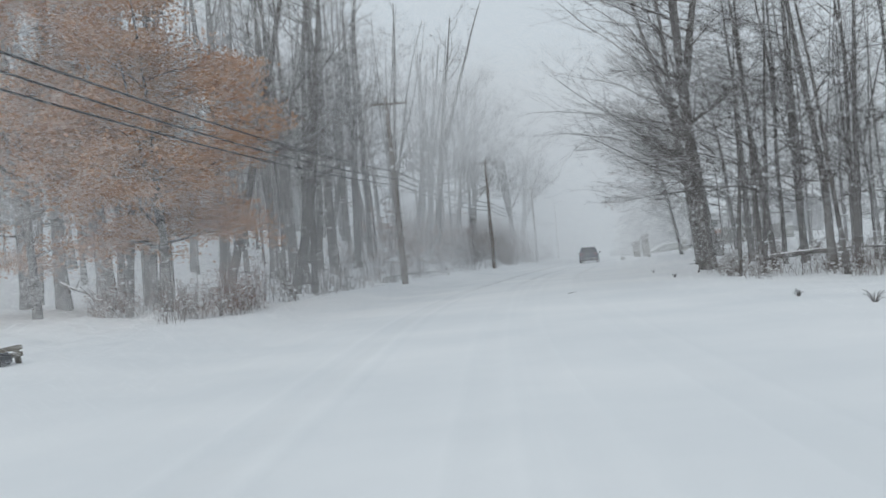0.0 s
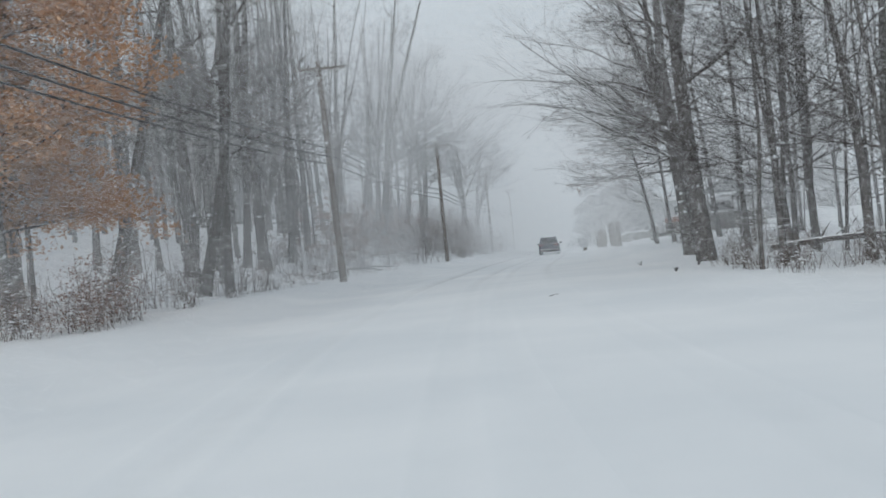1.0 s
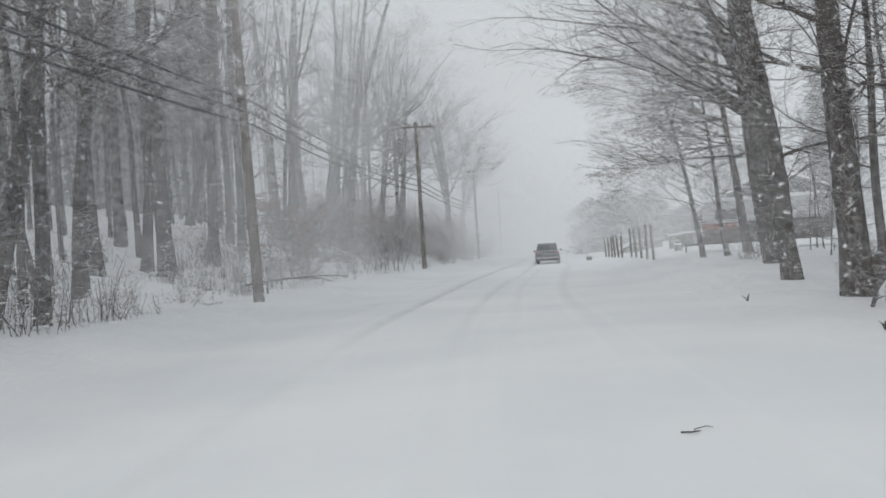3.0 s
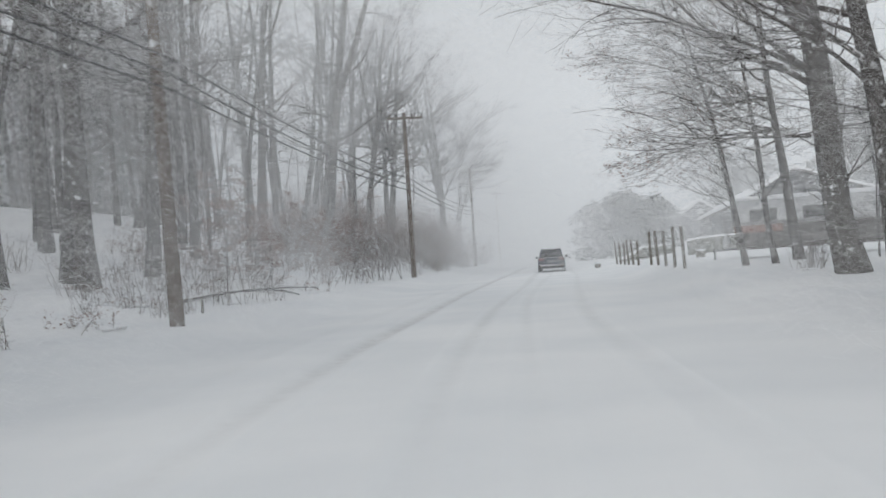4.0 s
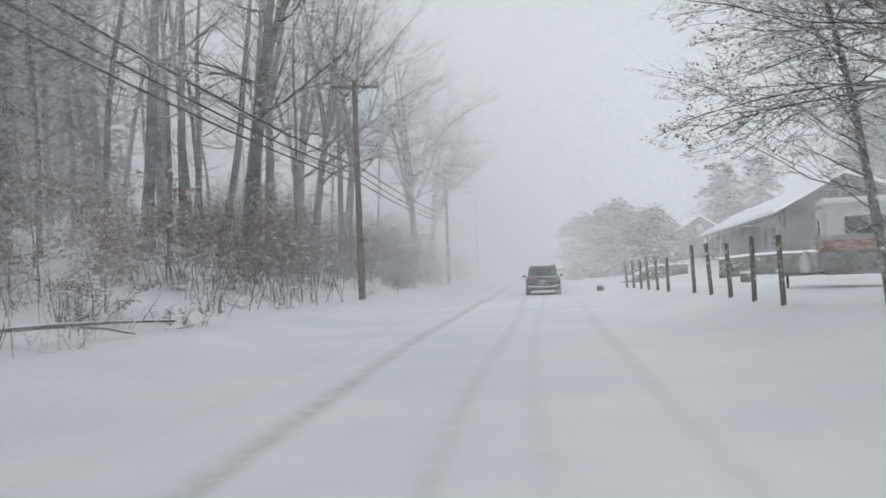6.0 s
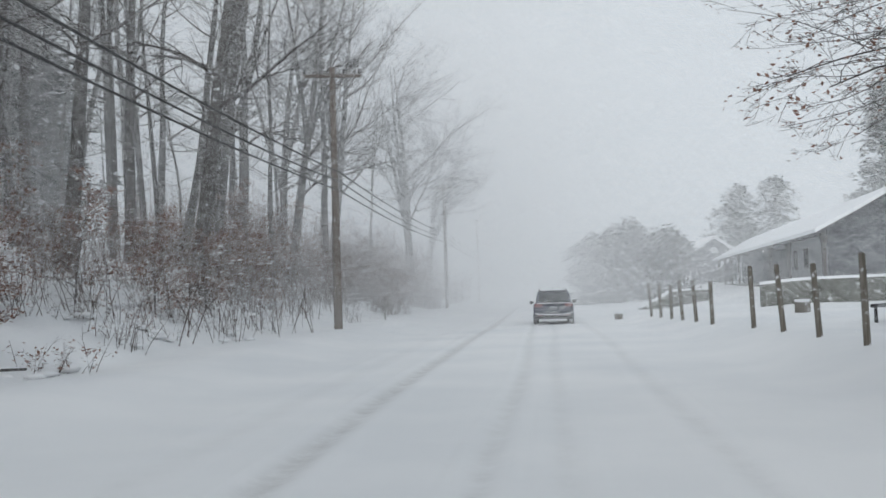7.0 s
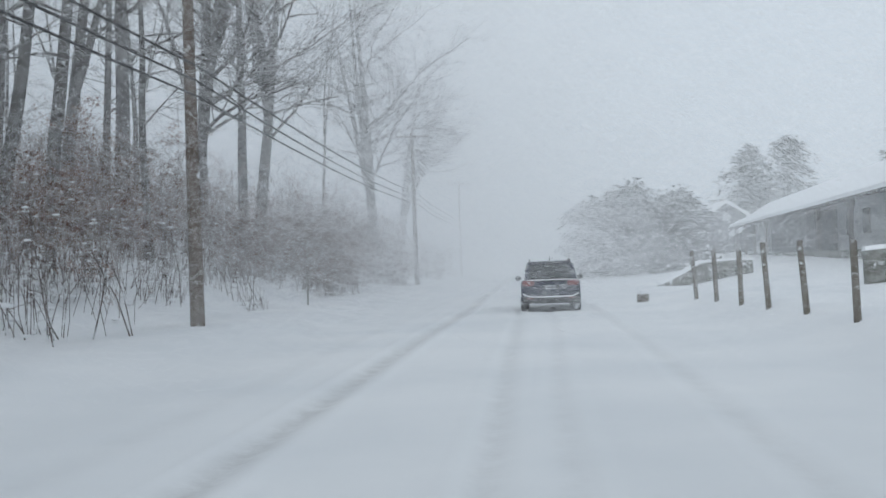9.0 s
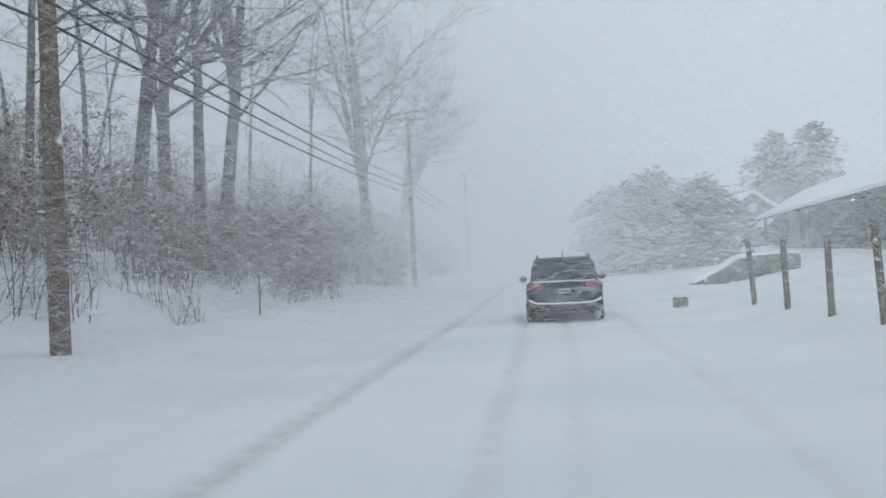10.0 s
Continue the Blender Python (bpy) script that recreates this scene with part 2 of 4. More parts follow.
def tree_parts(seed, height, r, lean=(0, 0), first=0.35, limbs=16, reach=0.3, twigs=True, bias=None, fork=0, up=0.25, sides=8, leaves=None, steep=0.7, dense=1.0, low=-9.0, limb=0.43, extra=(), droop=-0.02):
    """Meshes of a bare tree at the origin: trunk lists and crown lists."""
    rng = random.Random(seed)
    TV, TF, CV, CF = [], [], [], []
    stems = [(Vector((0, 0, -0.4)), Vector((lean[0], lean[1], 1)), height, r, 0.0)]
    for k in range(fork):
        a = rng.uniform(0, 6.28)
        stems.append((None, Vector((math.cos(a) * 0.28 + lean[0], math.sin(a) * 0.28 + lean[1], 1)), height * rng.uniform(0.5, 0.7), r * 0.62, rng.uniform(0.28, 0.55)))
    main = None
    for p, d, h, rr, f0 in stems:
        n = 11
        if p is None:
            p = main[int(f0 * 11)].copy()
        pts, q, w = [], p.copy(), d.normalized()
        wob, phase = rng.uniform(0.02, 0.06), rng.uniform(0, 6.28)
        sway = Vector((rng.gauss(0, 0.03), rng.gauss(0, 0.03), 0))
        for i in range(n + 1):
            pts.append(q.copy())
            w = (w + Vector((rng.uniform(-1, 1), rng.uniform(-1, 1), 0.15)) * wob + sway * math.sin(1.3 * i + phase)).normalized()
            q = q + w * (h / n)
        if main is None:
            main = pts
        rad = [rr * (1 - 0.86 * (i / n) ** 1.1) for i in range(n + 1)]
        if f0 == 0:
            rad[0] *= 1.35
        tube(TV, TF, pts, rad, sides)
        for k in range(limbs if f0 == 0 else limbs // 2):
            f = first + (0.99 - first) * ((k + rng.random()) / (limbs if f0 == 0 else limbs // 2))
            j = min(int(f * n), n - 1)
            a = pts[j].lerp(pts[j + 1], f * n - j)
            az = rng.uniform(0, 2 * math.pi)
            dd = Vector((math.cos(az), math.sin(az), 0))
            if bias is not None:
                dd = (dd + Vector((bias[0], bias[1], 0)) * 1.2).normalized()
            dd.z = rng.uniform(0.1, 1.0) * steep + 0.45 * f
            ln = h * reach * rng.uniform(0.55, 1.1) * (1.25 - 0.75 * f)
            bough(rng, CV, CF, a, dd, ln, rad[j] * rng.uniform(0.7, 1.25) * limb, 0 if twigs else 1, up, leaves, dense, low)
    for z, d, ln, rr in extra:
        k = max(range(len(main) - 1), key=lambda i: main[i].z <= z and main[i].z)
        bough(rng, CV, CF, main[k].lerp(main[k + 1], 0.5), Vector(d), ln, rr, 0, droop, leaves, dense, low)
    return TV, TF, CV, CF


def build_tree(place, label, group="", category="tree", **kw):
    x, y = place
    ob = thing("tree", pose(x, y, float(ground_height(x, y)) - 0.05), label, category, group)
    TV, TF, CV, CF = tree_parts(**kw)
    raw_part("trunk", TV, TF, BARK, ob)
    raw_part("crown", CV, CF, TWIG, ob)
    return ob


LEFT = "bare trees of the wood on the bank"
RIGHT = "bare trees along the verge"
BARE = "tall bare grey-barked tree with snow stuck to its bark"


def leaf_part(parent, tips, per, size, spread, mat, seed, flat=0.6, keep=1.0, label="dead leaves still on the twigs"):
    """Leaves as small bent blades round the ends of twigs."""
    rng = random.Random(seed)
    V, F = [], []
    for p, w in tips:
        if rng.random() > keep:
            continue
        for k in range(per):
            c = p + Vector((rng.gauss(0, spread), rng.gauss(0, spread), rng.gauss(0, spread * 0.5)))
            u = Vector((rng.gauss(0, 1), rng.gauss(0, 1), rng.gauss(0, 1) * (1 - flat))).normalized()
            v = u.cross(Vector((rng.gauss(0, 0.6), rng.gauss(0, 0.6), 1))).normalized()
            s = size * rng.uniform(0.7, 1.3)
            q = len(V)
            V += [tuple(c - u * s * 0.5), tuple(c + v * s * 0.3 + Vector((0, 0, -0.1 * s))), tuple(c + u * s * 0.5), tuple(c - v * s * 0.3 + Vector((0, 0, -0.1 * s)))]
            F += [(q, q + 1, q + 2), (q, q + 2, q + 3)]
    return tagged(raw_part("foliage", V, F, mat, parent, label, smooth=False), kind="stuff")


# x, y, trunk radius, height, lean x, lean y, forked stems
for i, (x, y, r, h, lx, ly, fk) in enumerate((
        (-8.6, 37.4, 0.20, 19, 0.26, 0.0, 0), (-6.7, 42.0, 0.23, 20, 0.2, 0.0, 0), (-5.9, 43.2, 0.17, 18, 0.08, 0.02, 0),
        (-9.1, 58.4, 0.27, 22, 0.0, 0.0, 0), (-7.9, 61.0, 0.24, 22, 0.08, 0.0, 0), (-6.6, 59.2, 0.34, 22, 0.0, 0.0, 1), (-7.3, 50.6, 0.23, 21, 0.02, 0.0, 0), (-8.1, 49.3, 0.10, 14, -0.1, 0.0, 0), (-9.6, 54.0, 0.26, 21, 0.06, 0.0, 0),
        (-5.6, 63.3, 0.26, 21, 0.07, 0.0, 1), (-5.1, 69.1, 0.22, 20, 0.03, 0.0, 0), (-5.9, 70.5, 0.20, 20, 0.02, 0.0, 0),
        (-3.6, 79.6, 0.27, 22, 0.02, 0.0, 0), (-0.3, 83.8, 0.33, 22, 0.13, 0.0, 1), (-3.4, 87.5, 0.25, 21, 0.0, 0.0, 0),
        (-1.6, 96.5, 0.26, 20, 0.12, 0.0, 1), (-0.8, 92.0, 0.24, 20, 0.10, 0.0, 1), (-5.7, 94.0, 0.26, 22, 0.0, 0.0, 0))):
    build_tree((x, y), BARE, LEFT, seed=100 + i, height=h, r=r, lean=(lx, ly), first=0.3, limbs=15, reach=0.26, fork=fk, dense=0.8, limb=0.34, steep=0.65, up=0.18)
for i, (x, y, r, h, lx, ly, fk) in enumerate((
        (11.5, 40.4, 0.31, 18, -0.05, 0.0, 1), (13.2, 37.2, 0.12, 16, -0.1, 0.0, 0),
        (13.9, 33.7, 0.15, 17, -0.02, 0.0, 0), (16.9, 38.1, 0.14, 18, 0.03, 0.0, 0), (16.4, 42.1, 0.15, 18, -0.05, 0.0, 0),
        (13.0, 46.5, 0.25, 17, -0.16, 0.0, 0), (12.2, 36.0, 0.09, 15, 0.1, 0.0, 0), (15.2, 45.8, 0.13, 16, 0.04, 0.0, 0), (10.3, 32.8, 0.07, 10, 0.08, 0.0, 0), (11.6, 34.2, 0.10, 15, -0.06, 0.0, 0),
        (16.0, 61.2, 0.12, 11, -0.12, 0.0, 0), (16.9, 60.7, 0.12, 11, -0.1, 0.0, 0), (19.0, 59.2, 0.15, 13, -0.08, 0.0, 0))):
    build_tree((x, y), BARE, RIGHT, seed=200 + i, height=h, r=r, lean=(lx, ly), first=0.2, limbs=22, reach=0.34, fork=fk, bias=(-0.6, -0.1), up=0.12, steep=0.5, low=1.6, limb=0.30, dense=1.0)
# the great leaning tree whose limbs hang over the road, and its leafy neighbour
build_tree((15.9, 53.6), "great leaning bare tree with long limbs hanging over the road", RIGHT, seed=257, height=19, r=0.40, lean=(-0.21, 0.0), first=0.26, limbs=13, reach=0.56,
           fork=1, bias=(-1.3, -0.15), up=0.03, steep=0.4, sides=12, low=3.4, limb=0.28, dense=0.7,
           extra=((4.3, (-1, -0.45, 0.25), 8.0, 0.07), (5.2, (-1, -0.1, 0.32), 9.3, 0.08), (6.4, (-1, -0.3, 0.4), 9.8, 0.085), (7.6, (-1, 0.1, 0.45), 9.0, 0.08)))
OAK_TIPS = []
oak = build_tree((18.2, 61.6), "roadside tree with a few dead leaves on drooping twigs", RIGHT, seed=262, height=13, r=0.2, lean=(-0.12, 0.0), first=0.40, limbs=15, reach=0.70,
                 bias=(-1.4, -0.1), up=0.0, steep=0.4, leaves=OAK_TIPS, low=3.1, limb=0.35, dense=1.2,
                 extra=((4.4, (-1, -0.1, 0.12), 5.9, 0.055), (4.8, (-1, -0.3, 0.05), 6.2, 0.055), (5.4, (-1, 0.12, 0.0), 5.8, 0.05), (5.9, (-1, -0.15, -0.05), 5.4, 0.05), (6.4, (-1, 0.0, -0.12), 5.2, 0.05)), droop=-0.16)
leaf_part(oak, OAK_TIPS, 1, 0.08, 0.12, DEAD, 5, keep=0.4)
# more of the wood's edge trees, grown like their neighbours
EDGE = [ob for ob in bpy.data.objects if ob.name.split(".")[0] == "tree" and ob.parent is None][:10]
for k, (x, y, turn, s) in enumerate(((-11.0, 47.5, 80, 0.95), (-12.6, 55.0, 200, 1.0), (-10.2, 66.0, 140, 1.05), (-8.6, 73.5, 20, 1.0), (-7.4, 77.0, 250, 0.95), (-10.4, 81.0, 310, 1.1),
                                     (-6.6, 84.5, 100, 1.0), (-8.8, 90.5, 170, 1.05), (-4.6, 98.5, 60, 1.0), (-7.0, 103.0, 230, 1.05), (1.6, 95.5, 290, 0.9), (-0.5, 101.0, 40, 1.0), (4.0, 104.0, 120, 0.95), (-2.5, 92.5, 340, 1.0))):
    m = pose(x, y, float(ground_height(x, y)) - 0.05, 0, 0, turn) @ Matrix.Diagonal((s, s, s, 1))
    copy_thing(EDGE[(3 * k + 2) % 10], m).matrix_basis = m
# the spreading trees beyond the second pole
for i, (x, y, r, h, lx) in enumerate(((10.6, 127, 0.42, 21, 0.05), (4.2, 108, 0.34, 20, 0.1), (0.8, 113, 0.34, 21, 0.0), (13.5, 146, 0.42, 19, 0.05), (2.0, 101.5, 0.30, 19, 0.16))):
    build_tree((x, y), "wide-crowned bare tree above the brush", LEFT, seed=300 + i, height=h, r=r, lean=(lx, 0), first=0.28, limbs=13, reach=0.5, fork=2, bias=(0.4, -0.1), limb=0.5, steep=0.75, up=0.22)

# the wood behind: a few grown once, then set out again and again
rng = random.Random(11)
STOCK = [build_tree((-28 - 3 * k, 52 + 5 * k), "slender bare tree deep in the wood", "trees deep in the wood", seed=400 + k, height=19 + k, r=0.105 + 0.017 * k,
                    lean=(0.03 * (k - 2), 0.0), first=0.18, limbs=17, reach=0.17, twigs=False, fork=k % 2, sides=6, limb=0.3, up=0.15, steep=0.5) for k in range(5)]
for k in range(240):
    y = (rng.uniform(16, 140) if k < 66 else rng.uniform(28, 84)) if k < 142 else rng.uniform(62, 112) if k < 168 else rng.uniform(46, 96)
    d = -(rng.uniform(12.5, 48) if k < 66 else rng.uniform(18, 44)) if k < 142 else -rng.uniform(16, 34) if k < 168 else -rng.uniform(22, 52)
    x = float(road_x(y)) + d
    m = pose(x, y, float(ground_height(x, y)) - 0.1, 0, 0, rng.uniform(0, 360)) @ Matrix.Diagonal((*[rng.uniform(0.75, 1.15)] * 3, 1))
    c = copy_thing(STOCK[k % 5], m)
    c.matrix_basis = m
VERGE = [build_tree((13.0 + 2.2 * k, 30.5 + 4 * (k % 2)), "bushy bare tree crowding the verge", "trees in the roadside strip", seed=440 + k, height=14 + k, r=0.085 + 0.014 * k,
                    lean=(-0.06 + 0.03 * k, 0.0), first=0.14, limbs=17, reach=0.24, fork=k % 2, sides=6, dense=0.7, low=0.8, up=0.2, steep=0.6) for k in range(3)]
for k in range(26):
    y = rng.uniform(27, 50)
    x = float(road_x(y)) + rng.uniform(10.5, 24) + (3 if y > 44 else 0)
    m = pose(x, y, float(ground_height(x, y)) - 0.1, 0, 0, rng.uniform(0, 360)) @ Matrix.Diagonal((*[rng.uniform(0.75, 1.1)] * 3, 1))
    copy_thing(VERGE[k % 3], m).matrix_basis = m
for k in range(38):
    y = rng.uniform(22, 58)
    x = float(road_x(y)) + rng.uniform(11, 34) + (4 if y > 45 else 0)
    m = pose(x, y, float(ground_height(x, y)) - 0.1, 0, 0, rng.uniform(0, 360)) @ Matrix.Diagonal((*[rng.uniform(0.6, 0.95)] * 3, 1))
    c = copy_thing(STOCK[k % 5], m)
    c.matrix_basis = m
    tagged(c, "slender bare tree in the strip of wood beside the road", group="trees in the roadside strip")
for k in range(14):
    y = rng.uniform(50, 63)
    x = 16.6 + 0.2 * (y - 50) + rng.uniform(-0.8, 5.0)
    m = pose(x, y, float(ground_height(x, y)) - 0.1, 0, 0, rng.uniform(0, 360)) @ Matrix.Diagonal((*[rng.uniform(0.35, 0.6)] * 3, 1))
    c = copy_thing(VERGE[k % 3], m)
    c.matrix_basis = m
    tagged(c, "thin many-twigged sapling beside the road", group="trees in the roadside strip")


# ---- poles, cables ----
def utility_pole(x, y, lean, height, label):
    ob = thing("utility_pole", pose(x, y, float(ground_height(x, y)), 0, 0, 0), label, "utility pole", "utility poles along the road")
    V, F = [], []
    tube(V, F, [Vector((lean * z, 0, z)) for z in (-0.5, 0, 3, 6, height)], [0.17, 0.165, 0.15, 0.13, 0.11], 12)
    raw_part("pole_shaft", V, F, POLE, ob)
    bm = bmesh.new()
    top = height - 0.35
    box(bm, lean * top - 1.15, -0.2, top - 0.06, lean * top + 1.15, -0.1, top + 0.06, 0.01)
    part("crossarm", bm, POLE, ob, "weathered wooden crossarm")
    for dx in (-1.05, -0.45, 0.45, 1.05):
        V, F = [], []
        tube(V, F, [Vector((lean * top + dx, -0.15, top + z)) for z in (0.06, 0.12, 0.16, 0.24)], [0.02, 0.05, 0.03, 0.045], 8)
        raw_part("insulator", V, F, CABLE, ob)
    return ob


POLES = [(-8.3, 15.2, 0.0), (-1.94, 49.87, -0.02), (4.95, 84.2, 0.0), (13.05, 121.9, 0.0), (20.6, 157.0, 0.0)]
for x, y, lean in POLES:
    utility_pole(x, y, lean, 10.0, "weathered round wooden utility pole with a crossarm")


def span(p, q, sag, r, label):
    V, F = [], []
    pts = [p.lerp(q, i / 24) - Vector((0, 0, sag * 4 * (i / 24) * (1 - i / 24))) for i in range(25)]
    tube(V, F, pts, [r] * 25, 5)
    ob = raw_part("overhead_cable", V, F, CABLE, None)
    tagged(ob, label, "cable", "cables between the poles")


for (x0, y0, l0), (x1, y1, l1) in zip(POLES, POLES[1:]):
    g0, g1 = float(ground_height(x0, y0)), float(ground_height(x1, y1))
    if y0 < 20:
        g0 -= 0.45
    for off, z, sag, r, lab in ((0.18, 5.95, 0.3, 0.028, "thick black telephone cable"), (0.18, 5.6, 0.35, 0.026, "thick black telephone cable"), (0.18, 5.25, 0.3, 0.026, "lower black telephone cable"),
                                (-1.05, 9.85, 0.5, 0.009, "thin power line on the crossarms"), (1.05, 9.85, 0.5, 0.009, "thin power line on the crossarms")):
        span(Vector((x0 + off, y0 - 0.15, g0 + z)), Vector((x1 + off, y1 - 0.15, g1 + z)), sag, r, lab)


# ---- fence posts ----
def fence_post(x, y, h, lean):
    V, F = [], []
    tube(V, F, [Vector((lean * z, 0, z)) for z in (-0.3, 0.0, h * 0.5, h - 0.02, h)], [0.064, 0.064, 0.06, 0.058, 0.045], 10)
    ob = raw_part("fence_post", V, F, POST, None)
    ob.matrix_basis = pose(x, y, float(ground_height(x, y)))
    tagged(ob, "bare round wooden fence post in the snow", "fence post", "fence posts beside the road")


for i, y in enumerate((62.3, 64.8, 67.35, 69.9, 72.6, 77.1, 79.6, 82.1, 84.4, 87.0, 89.6)):
    fence_post(14.06 + (0.19 if y < 75 else 0.18) * (y - 62.3), y, (1.58 if y < 75 else 1.42) + 0.07 * math.sin(i * 2.1), -0.04 + 0.03 * math.sin(i * 1.7))



# ---- beeches that keep their tan leaves ----
for x, y, h, sd, fork in ((-8.7, 30.2, 10.5, 501, 1), (-13.2, 31.0, 12, 502, 1), (-11.2, 33.0, 11.5, 503, 0), (-16.5, 30.5, 11, 504, 0)):
    tips = []
    beech = build_tree((x, y), "young beech holding a veil of tan-orange leaves", "beeches at the wood's edge", seed=sd, height=h, r=0.15, lean=(0.03, 0), first=0.2, limbs=19, reach=0.40,
                       up=-0.05, steep=0.2, fork=fork, leaves=tips)
    leaf_part(beech, tips, 5, 0.13, 0.30, LEAF, sd, label="veil of tan-orange beech leaves")
for i, (x, y, r, lx) in enumerate(((-13.2, 33.2, 0.24, 0.0), (-11.2, 36.5, 0.26, 0.02), (-16.4, 37.5, 0.28, 0.0), (-18.6, 34.5, 0.24, 0.0), (-9.9, 33.6, 0.15, 0.03), (-14.8, 41.0, 0.22, 0.0))):
    build_tree((x, y), BARE, LEFT, seed=520 + i, height=20, r=r, lean=(lx, 0), first=0.5, limbs=9, reach=0.24)


# oak and beech saplings on the bank, still brown with last year's leaves
for i, (x, y, h) in enumerate(((0.9, 92.0, 5.0), (2.2, 95.5, 4.6), (-0.4, 77.5, 3.2), (-1.7, 74.0, 3.6), (1.4, 85.5, 3.4), (-2.6, 69.5, 3.0), (-3.4, 66.8, 3.4), (-1.6, 66.0, 2.4), (-3.2, 72.4, 4.2), (-4.6, 70.0, 3.8), (0.6, 80.5, 2.8))):
    tips = []
    sap = build_tree((x, y), "low oak sapling thick with reddish-brown dead leaves", "oak saplings on the bank", seed=540 + i, height=h, r=0.035, first=0.1, limbs=15, reach=0.45, up=0.12, steep=0.6,
                     twigs=True, dense=0.8, sides=6, leaves=tips)
    leaf_part(sap, tips, 3, 0.10, 0.12, DEAD, 540 + i, keep=0.4, label="clusters of reddish-brown dead leaves")


# ---- brush on the bank ----
def lump(rng, V, F, c, s):
    """A flattened uneven clump of snow."""
    base = len(V)
    for z, k in ((-0.22, 0.6), (0.02, 1.0), (0.24, 0.6)):
        for i in range(5):
            a = 1.257 * i + rng.uniform(-0.3, 0.3)
            q = s * k * rng.uniform(0.7, 1.25)
            V.append((c.x + math.cos(a) * q, c.y + math.sin(a) * q, c.z + z * s))
    V.append((c.x, c.y, c.z + s * 0.32))
    for r in (0, 5):
        for i in range(5):
            j = (i + 1) % 5
            F.append((base + r + i, base + r + j, base + r + 5 + j, base + r + 5 + i))
    for i in range(5):
        F.append((base + 10 + i, base + 10 + (i + 1) % 5, base + 15))


def shrub(seed, height, stems, spread, leaves=0, label="leafless brush with snow among its stems", lean=0.35, mat=BRUSH, clumps=0):
    rng = random.Random(seed)
    ob = thing("shrub", pose(0, 0, -50), label, "shrub", "brush on the bank")
    V, F, tips = [], [], []
    for k in range(stems):
        a, rr = rng.uniform(0, 6.28), spread * math.sqrt(rng.random())
        p = Vector((math.cos(a) * rr, math.sin(a) * rr, -0.15))
        h = height * rng.uniform(0.45, 1.0)
        w = Vector((rng.gauss(0, lean * 0.5), rng.gauss(0, lean * 0.5), 1)).normalized()
        pts = [p.copy()]
        for i in range(4):
            w = (w + Vector((rng.gauss(0, 0.13), rng.gauss(0, 0.13), 0.0))).normalized()
            p = p + w * (h / 4)
            pts.append(p.copy())
        r0 = rng.uniform(0.005, 0.011) * (1 + height * 0.18)
        tube(V, F, pts, [r0, r0 * 0.85, r0 * 0.65, r0 * 0.45, r0 * 0.25], 3, cap=False)
        for j in range(rng.randint(3, 6)):
            i = rng.randint(1, 3)
            q = pts[i].lerp(pts[i + 1], rng.random())
            e = q + (Vector((rng.gauss(0, 1), rng.gauss(0, 1), rng.uniform(0.2, 1.2))).normalized() * h * rng.uniform(0.12, 0.3))
            mid = q.lerp(e, 0.5) + Vector((rng.gauss(0, 0.03), rng.gauss(0, 0.03), 0))
            tube(V, F, [q, mid, e], [r0 * 0.45, r0 * 0.35, r0 * 0.2], 3, cap=False)
            tips.append((e, w))
            tips.append((mid, w))
    tagged(raw_part("brushwood", V, F, mat, ob), kind="stuff")
    if leaves:
        leaf_part(ob, tips, leaves, 0.075, 0.08, DEAD, seed, label="shrivelled russet leaves")
    if clumps:
        SV, SF = [], []
        for k in range(clumps):
            c, _ = tips[rng.randrange(len(tips))]
            lump(rng, SV, SF, c, rng.uniform(0.025, 0.065) * (0.8 + 0.2 * height))
        for k in range(clumps // 3):
            a, rr = rng.uniform(0, 6.28), spread * rng.uniform(0.2, 1.2)
            lump(rng, SV, SF, Vector((math.cos(a) * rr, math.sin(a) * rr, 0.0)), rng.uniform(0.07, 0.2))
        tagged(raw_part("snow_load", SV, SF, SNOW, ob, "lumps of snow caught in the twigs"), kind="stuff")
    return ob


def strew(stock, spots, seed, smin, smax):
    rng = random.Random(seed)
    for k, (x, y) in enumerate(spots):
        s = rng.uniform(smin, smax)
        ob = stock[rng.randrange(len(stock))]
        m = pose(x, y, float(ground_height(x, y)) - 0.04, rng.uniform(-5, 5), rng.uniform(-5, 5), rng.uniform(0, 360)) @ Matrix.Diagonal((s, s, s * rng.uniform(0.85, 1.15), 1))
        copy_thing(ob, m).matrix_basis = m


def settle(stock, spots):
    for ob, (x, y) in zip(stock, spots):
        ob.matrix_basis = pose(x, y, float(ground_height(x, y)) - 0.04)


def bank(rng, n, y0, y1, d0, d1):
    out = []
    for k in range(n):
        y = rng.uniform(y0, y1)
        out.append((float(road_x(y)) - rng.uniform(d0, d1), y))
    return out


rng = random.Random(21)
LOW = [shrub(600 + k, 1.3, 18, 0.55, clumps=14) for k in range(3)]
TALL = [shrub(610 + k, 2.5, 24, 0.8, clumps=16) for k in range(3)]
RUSSET = [shrub(620 + k, 2.0, 20, 0.8, 3, "brush with shrivelled russet leaves", clumps=18) for k in range(3)]
WHIP = [shrub(650 + k, 4.2, 7, 1.1, 0, "tall thin whips of saplings in the snow", 0.3, clumps=5) for k in range(3)]
TANGLE = [shrub(640 + k, 0.9, 16, 0.9, k % 2, "low snow-choked tangle of briars", 0.9, clumps=26) for k in range(3)]
THICKET = [shrub(630 + k, 4.6, 44, 1.5, 3, "tall brown thicket above the snowbank", 0.5, THORN, 3) for k in range(3)]
settle(LOW, bank(rng, 3, 26, 34, 7.5, 10))
settle(TALL, bank(rng, 3, 36, 46, 8.5, 10.5))
